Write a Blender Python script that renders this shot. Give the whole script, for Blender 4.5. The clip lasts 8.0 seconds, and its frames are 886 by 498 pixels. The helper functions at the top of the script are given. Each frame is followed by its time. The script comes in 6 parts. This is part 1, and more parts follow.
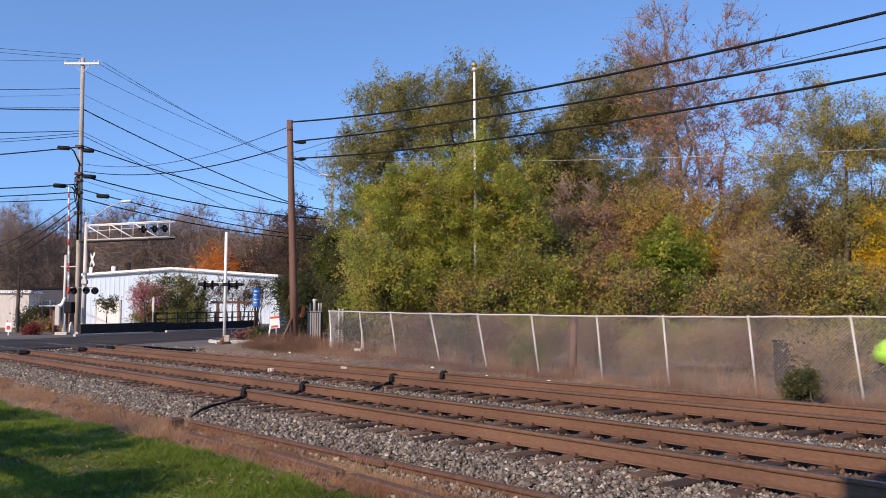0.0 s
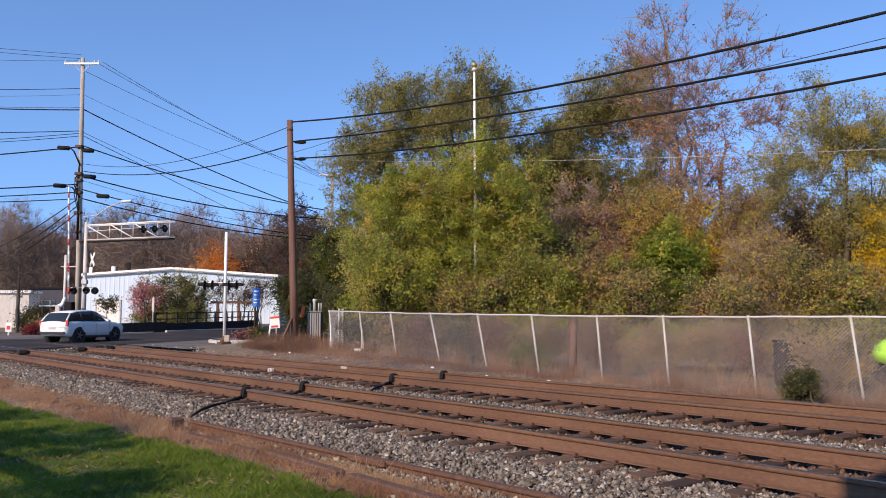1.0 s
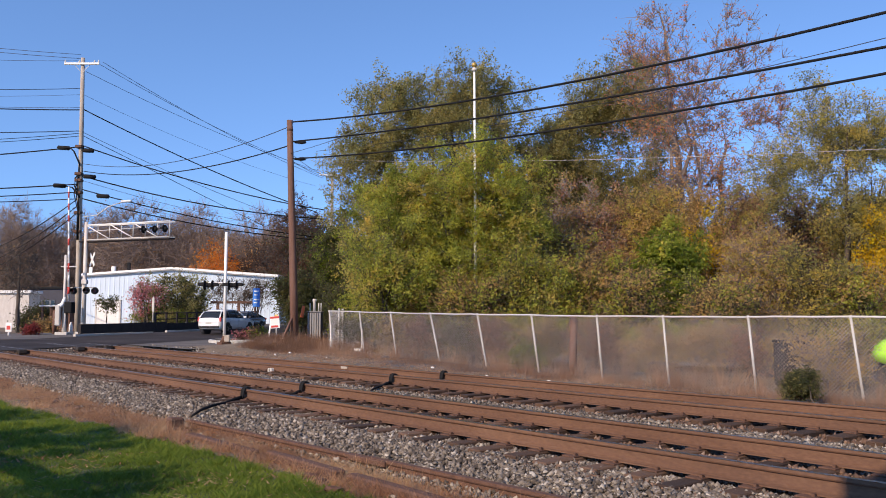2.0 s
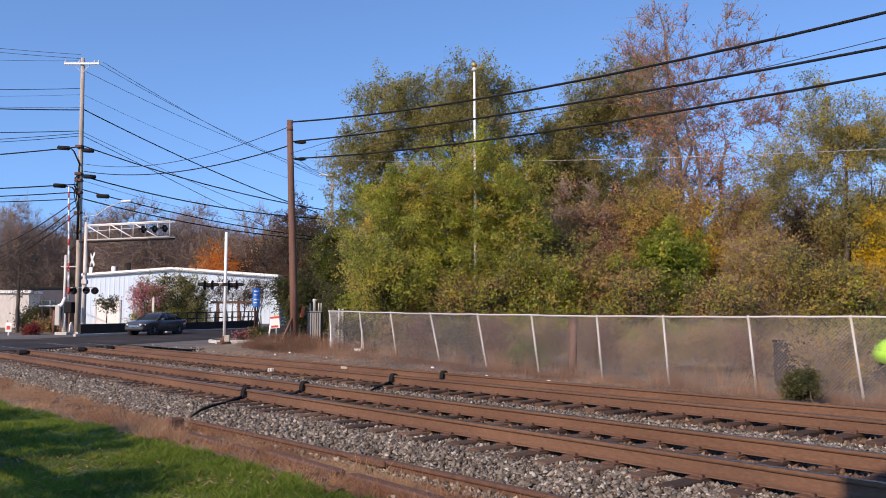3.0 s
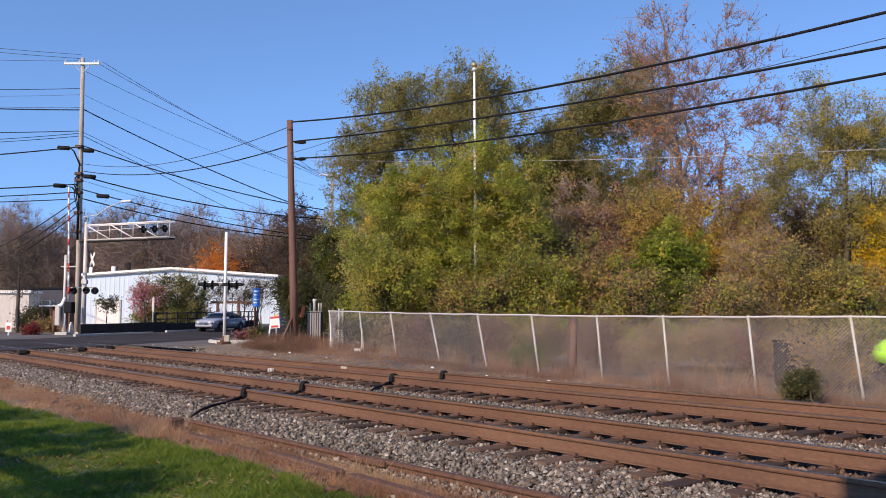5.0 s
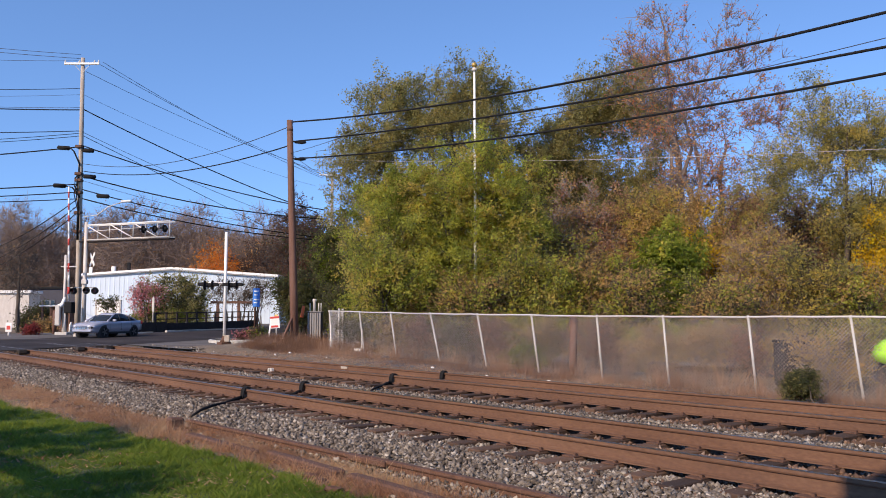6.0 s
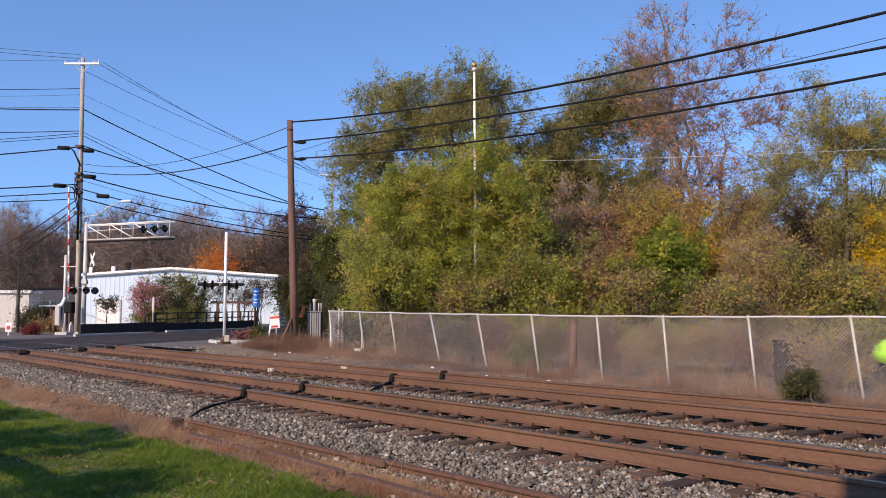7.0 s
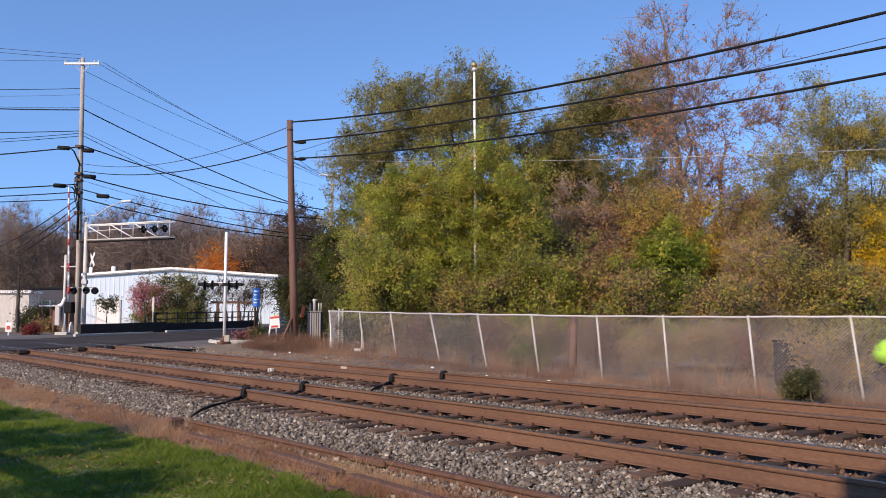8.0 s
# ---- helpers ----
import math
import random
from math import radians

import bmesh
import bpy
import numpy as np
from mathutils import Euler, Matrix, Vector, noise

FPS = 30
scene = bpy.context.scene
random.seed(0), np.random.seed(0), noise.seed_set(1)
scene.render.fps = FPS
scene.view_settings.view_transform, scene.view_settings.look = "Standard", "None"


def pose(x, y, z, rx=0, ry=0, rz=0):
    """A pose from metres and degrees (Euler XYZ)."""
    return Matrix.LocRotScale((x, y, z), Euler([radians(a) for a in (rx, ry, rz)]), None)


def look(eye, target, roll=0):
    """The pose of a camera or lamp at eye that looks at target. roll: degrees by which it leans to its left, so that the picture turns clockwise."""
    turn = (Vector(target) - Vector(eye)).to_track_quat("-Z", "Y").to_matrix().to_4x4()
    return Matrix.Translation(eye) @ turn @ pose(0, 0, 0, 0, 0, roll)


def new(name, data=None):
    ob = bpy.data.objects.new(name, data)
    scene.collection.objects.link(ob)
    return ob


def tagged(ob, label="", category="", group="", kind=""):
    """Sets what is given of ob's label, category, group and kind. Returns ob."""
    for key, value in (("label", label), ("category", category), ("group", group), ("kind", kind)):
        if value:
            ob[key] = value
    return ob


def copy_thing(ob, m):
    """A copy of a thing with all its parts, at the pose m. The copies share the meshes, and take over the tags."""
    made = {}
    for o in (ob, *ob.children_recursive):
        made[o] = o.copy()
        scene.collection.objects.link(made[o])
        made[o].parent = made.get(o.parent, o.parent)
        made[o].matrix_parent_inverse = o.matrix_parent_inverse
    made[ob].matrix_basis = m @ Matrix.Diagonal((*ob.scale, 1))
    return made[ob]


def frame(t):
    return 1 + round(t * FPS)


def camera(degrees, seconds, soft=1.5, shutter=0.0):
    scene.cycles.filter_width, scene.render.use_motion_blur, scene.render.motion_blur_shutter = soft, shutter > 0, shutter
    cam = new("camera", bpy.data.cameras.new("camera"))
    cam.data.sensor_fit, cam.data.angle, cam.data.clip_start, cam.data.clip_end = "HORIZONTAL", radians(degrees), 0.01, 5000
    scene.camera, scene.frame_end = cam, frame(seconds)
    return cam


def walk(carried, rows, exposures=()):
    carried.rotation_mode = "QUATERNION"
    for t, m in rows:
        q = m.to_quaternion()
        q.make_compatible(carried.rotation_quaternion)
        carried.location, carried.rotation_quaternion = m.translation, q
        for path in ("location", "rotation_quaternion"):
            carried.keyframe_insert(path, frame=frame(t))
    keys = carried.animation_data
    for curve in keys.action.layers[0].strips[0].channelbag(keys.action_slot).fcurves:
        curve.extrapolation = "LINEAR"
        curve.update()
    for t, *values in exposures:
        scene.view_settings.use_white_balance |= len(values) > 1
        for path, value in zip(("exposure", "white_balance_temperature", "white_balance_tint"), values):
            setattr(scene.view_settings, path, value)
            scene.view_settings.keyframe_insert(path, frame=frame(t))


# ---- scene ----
cam = camera(55.98, 8.0, soft=0.95)
EYE = (0.0, 0.0, 1.36)
VIEW = radians(39.456)      # the view is turned this far from the line of the tracks
TILT = 4.61
walk(cam, [(0.0, pose(*EYE, 90 + TILT, 0, -39.456)), (8.0, pose(*EYE, 90 + TILT, 0, -39.456))], [(0.0, 0.60, 7450, 16), (8.0, 0.60, 7450, 16)])

# ---- sky and sun ----
SUN_EL, SUN_AZ = radians(30), math.atan2(-0.97, -0.24)
world = bpy.data.worlds.new("world")
scene.world = world
world.use_nodes = True
wt = world.node_tree
sky = wt.nodes.new("ShaderNodeTexSky")
sky.sky_type = "NISHITA"
sky.sun_disc = False
sky.sun_elevation, sky.sun_rotation = SUN_EL, SUN_AZ
sky.air_density, sky.dust_density, sky.ozone_density = 1.0, 0.0, 4.0
lift = wt.nodes.new("ShaderNodeMapping")     # raises the sky's base so that the haze band lies below the horizon
wco = wt.nodes.new("ShaderNodeTexCoord")
lift.inputs["Location"].default_value = (0, 0, 0.16)
wt.links.new(wco.outputs["Generated"], lift.inputs[0])
wt.links.new(lift.outputs[0], sky.inputs[0])
deep = wt.nodes.new("ShaderNodeMix")         # the clear, deep blue of a dry autumn day
deep.data_type, deep.blend_type = "RGBA", "MULTIPLY"
deep.inputs[0].default_value = 1.0
deep.inputs[7].default_value = (0.71, 0.95, 1.18, 1)
wt.links.new(sky.outputs[0], deep.inputs[6])
wt.links.new(deep.outputs[2], wt.nodes["Background"].inputs[0])
wt.nodes["Background"].inputs[1].default_value = 0.15
sun = new("sun", bpy.data.lights.new("sun", "SUN"))
sun.data.energy, sun.data.angle, sun.data.color = 3.45, radians(0.55), (1.0, 0.87, 0.72)
SUN_WAY = Vector((math.cos(SUN_EL) * math.sin(SUN_AZ), math.cos(SUN_EL) * math.cos(SUN_AZ), math.sin(SUN_EL)))
sun.matrix_world = look(SUN_WAY * 60, (0, 0, 0))

# ---- materials ----


def shader(name, rough=0.8, metal=0.0):
    m = bpy.data.materials.new(name)
    m.use_nodes = True
    n = m.node_tree.nodes
    b = n["Principled BSDF"]
    b.inputs["Roughness"].default_value = rough
    b.inputs["Metallic"].default_value = metal
    return m, m.node_tree, b


def ramp_of(nt, stops):
    r = nt.nodes.new("ShaderNodeValToRGB")
    e = r.color_ramp.elements
    while len(e) < len(stops):
        e.new(0.5)
    for i, (p, c) in enumerate(stops):
        e[i].position, e[i].color = p, (*c, 1)
    return r


def surface(name, stops, scale=6.0, fine=60.0, rough=0.8, metal=0.0, bump=0.3, dist=0.02, stretch=(1, 1, 1), mix=0.5, island=0.0, obj=0.0):
    """Two noises, coarse and fine, drive a colour ramp; the fine one lifts the surface."""
    m, nt, b = shader(name, rough, metal)
    co = nt.nodes.new("ShaderNodeTexCoord")
    mp = nt.nodes.new("ShaderNodeMapping")
    mp.inputs["Scale"].default_value = stretch
    nt.links.new(co.outputs["Object"], mp.inputs[0])
    a = nt.nodes.new("ShaderNodeTexNoise")
    a.inputs["Scale"].default_value, a.inputs["Detail"].default_value = scale, 6
    f = nt.nodes.new("ShaderNodeTexNoise")
    f.inputs["Scale"].default_value, f.inputs["Detail"].default_value = fine, 4
    for t in (a, f):
        nt.links.new(mp.outputs[0], t.inputs["Vector"])
    mx = nt.nodes.new("ShaderNodeMix")
    mx.inputs[0].default_value = mix
    nt.links.new(a.outputs[0], mx.inputs[2])
    nt.links.new(f.outputs[0], mx.inputs[3])
    out = mx.outputs[0]
    if island or obj:
        g = nt.nodes.new("ShaderNodeNewGeometry" if island else "ShaderNodeObjectInfo")
        m2 = nt.nodes.new("ShaderNodeMix")
        m2.inputs[0].default_value = island or obj
        nt.links.new(out, m2.inputs[2])
        nt.links.new(g.outputs["Random Per Island" if island else "Random"], m2.inputs[3])
        out = m2.outputs[0]
    r = ramp_of(nt, stops)
    nt.links.new(out, r.inputs[0])
    nt.links.new(r.outputs[0], b.inputs["Base Color"])
    if bump:
        bp = nt.nodes.new("ShaderNodeBump")
        bp.inputs["Strength"].default_value, bp.inputs["Distance"].default_value = bump, dist
        nt.links.new(f.outputs[0], bp.inputs["Height"])
        nt.links.new(bp.outputs[0], b.inputs["Normal"])
    return m


def leaf_material(name, stops, patch=0.55, patch_scale=0.6):
    """Leaves: colour varies leaf by leaf and in patches; light comes through them."""
    m, nt, b = shader(name, 0.55)
    g = nt.nodes.new("ShaderNodeNewGeometry")
    co = nt.nodes.new("ShaderNodeTexCoord")
    n = nt.nodes.new("ShaderNodeTexNoise")
    n.inputs["Scale"].default_value, n.inputs["Detail"].default_value = patch_scale, 3
    nt.links.new(co.outputs["Object"], n.inputs["Vector"])
    st = nt.nodes.new("ShaderNodeMapRange")
    st.inputs[1].default_value, st.inputs[2].default_value = 0.3, 0.7
    nt.links.new(n.outputs[0], st.inputs[0])
    mx = nt.nodes.new("ShaderNodeMix")
    mx.inputs[0].default_value = patch
    nt.links.new(g.outputs["Random Per Island"], mx.inputs[2])
    nt.links.new(st.outputs[0], mx.inputs[3])
    r = ramp_of(nt, [(p, tuple(min(0.8, k * v) for k, v in zip((3.3, 2.8, 2.25), c))) for p, c in stops])
    nt.links.new(mx.outputs[0], r.inputs[0])
    nt.links.new(r.outputs[0], b.inputs["Base Color"])
    b.inputs["Specular IOR Level"].default_value = 0.25
    tr = nt.nodes.new("ShaderNodeBsdfTranslucent")
    nt.links.new(r.outputs[0], tr.inputs[0])
    ms = nt.nodes.new("ShaderNodeMixShader")
    ms.inputs[0].default_value = 0.66
    nt.links.new(b.outputs[0], ms.inputs[1])
    nt.links.new(tr.outputs[0], ms.inputs[2])
    nt.links.new(ms.outputs[0], nt.nodes["Material Output"].inputs[0])
    return m


def plain(name, col, rough=0.5, metal=0.0, glow=0.0):
    m, nt, b = shader(name, rough, metal)
    b.inputs["Base Color"].default_value = (*col, 1)
    if glow:
        b.inputs["Emission Color"].default_value = (*col, 1)
        b.inputs["Emission Strength"].default_value = glow
    return m


M_GROUND = surface("dry_earth", [(0.3, (0.09, 0.062, 0.042)), (0.5, (0.17, 0.125, 0.085)), (0.7, (0.27, 0.21, 0.15))], 0.7, 14, 0.95, bump=0.6, dist=0.04)
M_LAWN = surface("lawn_soil", [(0.3, (0.030, 0.045, 0.012)), (0.6, (0.070, 0.098, 0.020)), (0.8, (0.13, 0.11, 0.042))], 0.9, 30, 0.95, bump=0.5)
M_BED = surface("ballast_bed", [(0.3, (0.045, 0.033, 0.026)), (0.5, (0.10, 0.076, 0.06)), (0.7, (0.17, 0.135, 0.11))], 3.0, 26, 0.95, bump=0.9, dist=0.04, mix=0.7)
M_STONE = surface("ballast_stone", [(0.08, (0.034, 0.026, 0.021)), (0.40, (0.125, 0.100, 0.080)), (0.75, (0.235, 0.20, 0.165)), (0.98, (0.66, 0.60, 0.52))], 4, 60, 0.9, bump=0.3, dist=0.01, island=0.7)
M_RUSTSTONE = surface("rust_stained_stone", [(0.1, (0.055, 0.032, 0.022)), (0.45, (0.125, 0.07, 0.046)), (0.75, (0.21, 0.13, 0.09)), (0.95, (0.42, 0.37, 0.32))], 4, 60, 0.9, bump=0.3, dist=0.01, island=0.65)
M_RAIL = surface("rusty_rail", [(0.25, (0.070, 0.034, 0.021)), (0.5, (0.130, 0.064, 0.037)), (0.75, (0.20, 0.105, 0.060))], 1.6, 45, 0.8, 0.05, bump=0.25, dist=0.006, stretch=(1, 0.35, 1))
M_HEAD = surface("worn_rail_head", [(0.3, (0.16, 0.15, 0.15)), (0.7, (0.30, 0.29, 0.30))], 3, 50, 0.28, 0.9, bump=0.05)
M_TIE = surface("weathered_tie", [(0.3, (0.036, 0.019, 0.012)), (0.55, (0.092, 0.050, 0.030)), (0.8, (0.17, 0.098, 0.062))], 3, 40, 0.9, stretch=(0.3, 3, 3), bump=0.6, dist=0.02, obj=0.45)
M_IRON = surface("rusted_iron", [(0.3, (0.062, 0.030, 0.020)), (0.7, (0.165, 0.082, 0.052))], 8, 60, 0.85, 0.1, bump=0.3)
M_ASPHALT = surface("old_asphalt", [(0.3, (0.095, 0.088, 0.085)), (0.55, (0.145, 0.135, 0.13)), (0.8, (0.20, 0.187, 0.178))], 0.35, 40, 0.9, bump=0.3, dist=0.01, mix=0.35)
# asphalt colour darkened throughout for the shade on the road's left end
M_SHADEASPHALT = surface("shaded_crossing_asphalt", [(0.3, (0.024, 0.020, 0.0195)), (0.55, (0.048, 0.041, 0.040)), (0.72, (0.090, 0.079, 0.076))], 0.45, 40, 0.85, bump=0.3, dist=0.01, mix=0.3, stretch=(1, 0.6, 1))
for m in (M_ASPHALT, M_SHADEASPHALT):
    m.node_tree.nodes["Principled BSDF"].inputs["Specular IOR Level"].default_value = 0.12
M_CONCRETE = surface("concrete", [(0.3, (0.38, 0.36, 0.33)), (0.7, (0.58, 0.56, 0.52))], 2, 50, 0.9, bump=0.2)
M_DARKWALL = surface("dark_timber_wall", [(0.3, (0.012, 0.009, 0.009)), (0.7, (0.035, 0.026, 0.026))], 2, 30, 0.85, bump=0.4)
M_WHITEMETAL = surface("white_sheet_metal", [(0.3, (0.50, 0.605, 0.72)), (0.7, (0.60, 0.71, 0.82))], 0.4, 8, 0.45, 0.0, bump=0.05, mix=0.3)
M_WHITE = surface("white_paint", [(0.3, (0.68, 0.67, 0.65)), (0.7, (0.84, 0.83, 0.81))], 3, 30, 0.5, bump=0.08)
# dulled paint; on the white house its darker tones stand for branch shadows
M_OLDSHADEWHITE = surface("dulled_and_shaded_white_paint", [(0.25, (0.36, 0.31, 0.27)), (0.5, (0.56, 0.52, 0.48)), (0.75, (0.70, 0.67, 0.64))], 2.5, 30, 0.6, bump=0.1, stretch=(2, 2, 0.5))
M_CHROME = plain("sunlit_front_chrome", (0.75, 0.76, 0.78), 0.18, 0.9)
M_GALV = surface("galvanised_steel", [(0.3, (0.44, 0.42, 0.39)), (0.7, (0.64, 0.61, 0.57))], 4, 40, 0.5, 0.1, bump=0.08)
M_WIREMESH = plain("chain_link_wire", (0.56, 0.51, 0.47), 0.5, 0.3)
M_POLEGREY = surface("grey_weathered_pole", [(0.3, (0.26, 0.215, 0.175)), (0.7, (0.52, 0.455, 0.385))], 2, 30, 0.85, stretch=(4, 4, 0.4), bump=0.4)
M_POLEBROWN = surface("brown_pole_timber", [(0.3, (0.09, 0.043, 0.030)), (0.7, (0.20, 0.10, 0.068))], 2, 30, 0.8, stretch=(4, 4, 0.4), bump=0.4)
M_CABLE = plain("black_cable", (0.014, 0.014, 0.015), 0.9)
M_THINCABLE = plain("dull_wire", (0.03, 0.03, 0.034), 0.6)
M_BLACK = plain("black_paint", (0.016, 0.016, 0.017), 0.85)
for m in (M_CABLE, M_BLACK):
    m.node_tree.nodes["Principled BSDF"].inputs["Specular IOR Level"].default_value = 0.15
M_RED = plain("red_paint", (0.55, 0.05, 0.04), 0.5)
M_BLUE = plain("blue_sign", (0.03, 0.20, 0.62), 0.45)
M_RUBBER = surface("crossing_rubber", [(0.3, (0.012, 0.010, 0.009)), (0.7, (0.045, 0.033, 0.026))], 3, 30, 0.8, bump=0.3)
M_ORANGE = plain("orange_plastic", (0.85, 0.16, 0.05), 0.6)
M_LIME = surface("lime_green_tarp", [(0.3, (0.30, 0.72, 0.03)), (0.7, (0.42, 0.88, 0.06))], 3, 20, 0.6, bump=0.1)
M_GLASS = plain("dark_glass", (0.02, 0.025, 0.03), 0.05)
M_LENS = plain("dark_red_lens", (0.10, 0.01, 0.01), 0.25)
M_BARK = surface("bark", [(0.3, (0.045, 0.036, 0.030)), (0.7, (0.13, 0.105, 0.085))], 3, 30, 0.95, stretch=(3, 3, 0.5), bump=0.5)
M_PALEBARK = surface("pale_bark", [(0.3, (0.20, 0.165, 0.14)), (0.7, (0.42, 0.37, 0.33))], 2, 20, 0.9, stretch=(2, 2, 0.5), bump=0.4)
# bark lightened to carry the haze over the far trees
M_FARBARK = surface("hazed_grey_brown_bark", [(0.3, (0.15, 0.110, 0.092)), (0.7, (0.31, 0.24, 0.205))], 2, 20, 0.95, bump=0.2)
M_GREYBARK = surface("grey_limb_bark", [(0.3, (0.11, 0.083, 0.075)), (0.7, (0.27, 0.215, 0.195))], 2, 20, 0.9, stretch=(2, 2, 0.5), bump=0.3)
M_GATEGREY = surface("grey_slats", [(0.3, (0.16, 0.155, 0.155)), (0.7, (0.30, 0.29, 0.28))], 2, 20, 0.7, bump=0.1, stretch=(6, 6, 0.4))
# grey-blue darkened for the tree shade that lies on the low building
M_BRICKGREY = surface("shaded_grey_blue_siding", [(0.3, (0.032, 0.033, 0.046)), (0.7, (0.055, 0.056, 0.075))], 1, 20, 0.8, bump=0.1)
M_TYRE = plain("tyre_rubber", (0.02, 0.02, 0.021), 0.85)
M_RIM = plain("alloy_rim", (0.16, 0.16, 0.17), 0.3, 0.8)

L_MAIN = leaf_material("leaves_yellow_green", [(0.1, (0.066, 0.096, 0.022)), (0.5, (0.124, 0.156, 0.036)), (0.8, (0.180, 0.202, 0.046)), (0.97, (0.235, 0.195, 0.050))])
L_OLIVE = leaf_material("leaves_olive", [(0.1, (0.064, 0.076, 0.034)), (0.5, (0.112, 0.124, 0.056)), (0.85, (0.165, 0.158, 0.072))])
L_DARK = leaf_material("leaves_dark_olive", [(0.1, (0.052, 0.060, 0.029)), (0.6, (0.098, 0.102, 0.046)), (0.9, (0.155, 0.135, 0.064))])
L_RUST = leaf_material("leaves_rust", [(0.1, (0.12, 0.070, 0.036)), (0.5, (0.19, 0.115, 0.058)), (0.9, (0.29, 0.19, 0.09))])
L_THIN = leaf_material("leaves_thin_yellow", [(0.1, (0.088, 0.096, 0.030)), (0.5, (0.155, 0.152, 0.047)), (0.9, (0.24, 0.20, 0.06))])
L_BROWN = leaf_material("leaves_brown_olive", [(0.1, (0.090, 0.072, 0.040)), (0.5, (0.155, 0.122, 0.062)), (0.9, (0.23, 0.17, 0.08))])
L_PURPLE = leaf_material("leaves_brown_purple", [(0.1, (0.075, 0.045, 0.040)), (0.5, (0.130, 0.082, 0.070)), (0.9, (0.20, 0.135, 0.105))])
L_GREEN = leaf_material("leaves_green", [(0.1, (0.036, 0.058, 0.012)), (0.6, (0.072, 0.108, 0.018)), (0.95, (0.13, 0.15, 0.03))])
L_YELLOW = leaf_material("leaves_yellow", [(0.1, (0.17, 0.12, 0.012)), (0.6, (0.28, 0.20, 0.014)), (0.95, (0.36, 0.25, 0.018))])
L_ORANGE = leaf_material("leaves_orange", [(0.1, (0.14, 0.05, 0.012)), (0.6, (0.22, 0.085, 0.016)), (0.95, (0.28, 0.13, 0.024))])
L_PINK = leaf_material("leaves_pink_red", [(0.1, (0.20, 0.060, 0.085)), (0.9, (0.24, 0.135, 0.165))])
# brown leaves lightened likewise for distance haze
L_FAR = leaf_material("leaves_far_hazed_brown", [(0.1, (0.058, 0.043, 0.034)), (0.5, (0.098, 0.074, 0.058)), (0.9, (0.14, 0.105, 0.078))])
# maroon leaves darkened to hold the shade among the trees behind the pole
L_MAROONSHADE = leaf_material("leaves_shaded_maroon", [(0.1, (0.018, 0.012, 0.010)), (0.5, (0.034, 0.021, 0.018)), (0.9, (0.062, 0.036, 0.026))])
L_PINKRUST = leaf_material("leaves_pink_rust", [(0.1, (0.15, 0.055, 0.040)), (0.5, (0.21, 0.085, 0.055)), (0.9, (0.28, 0.12, 0.06))])
L_SCARLET = leaf_material("leaves_scarlet", [(0.1, (0.065, 0.014, 0.018)), (0.9, (0.13, 0.030, 0.035))])
L_DRY = leaf_material("dry_weed_blades", [(0.1, (0.085, 0.050, 0.036)), (0.5, (0.165, 0.108, 0.076)), (0.9, (0.27, 0.20, 0.138))])
L_PALE = leaf_material("pale_dead_weeds", [(0.1, (0.080, 0.055, 0.046)), (0.5, (0.140, 0.102, 0.085)), (0.9, (0.22, 0.175, 0.145))])
L_MOUND = leaf_material("brown_dead_weeds", [(0.1, (0.052, 0.034, 0.027)), (0.5, (0.090, 0.060, 0.047)), (0.9, (0.14, 0.098, 0.075))])
# evergreen leaves, dark enough to serve for shaded green trees too
L_EVERSHADE = leaf_material("leaves_evergreen_and_shaded", [(0.1, (0.016, 0.022, 0.011)), (0.6, (0.034, 0.044, 0.020)), (0.9, (0.075, 0.072, 0.036))])
L_GRASS = leaf_material("grass_blades", [(0.1, (0.028, 0.050, 0.011)), (0.5, (0.057, 0.094, 0.017)), (0.85, (0.098, 0.130, 0.026)), (0.97, (0.19, 0.155, 0.070))])

# ---- builders ----


def yard(a, b):
    """Plan place from metres across the view (a) and along it (b)."""
    return (a * math.cos(VIEW) + b * math.sin(VIEW), -a * math.sin(VIEW) + b * math.cos(VIEW))


def along(x, y):
    """Metres along the view of a plan place."""
    return x * math.sin(VIEW) + y * math.cos(VIEW)


def smooth(a, b, v):
    k = min(1.0, max(0.0, (v - a) / (b - a)))
    return k * k * (3 - 2 * k)


ROAD_DIR = (0.847, 0.531)


def road_side(x, y):
    """Metres to the right of the line on which the white car drives."""
    return (x - 13.06) * ROAD_DIR[1] - (y - 46.2) * ROAD_DIR[0]


PROFILE = [(-400, -0.3), (4.3, -0.30), (5.3, -0.38), (6.0, -0.32), (6.4, -0.265), (13.9, -0.265), (14.2, -0.29), (15.2, -0.45), (19.5, -0.5), (30, -0.6), (400, -0.6)]


def road_z(x, y):
    b = max(0.0, min(along(x, y), 110) - 42)
    return 0.01 * b + 0.0001 * b * b


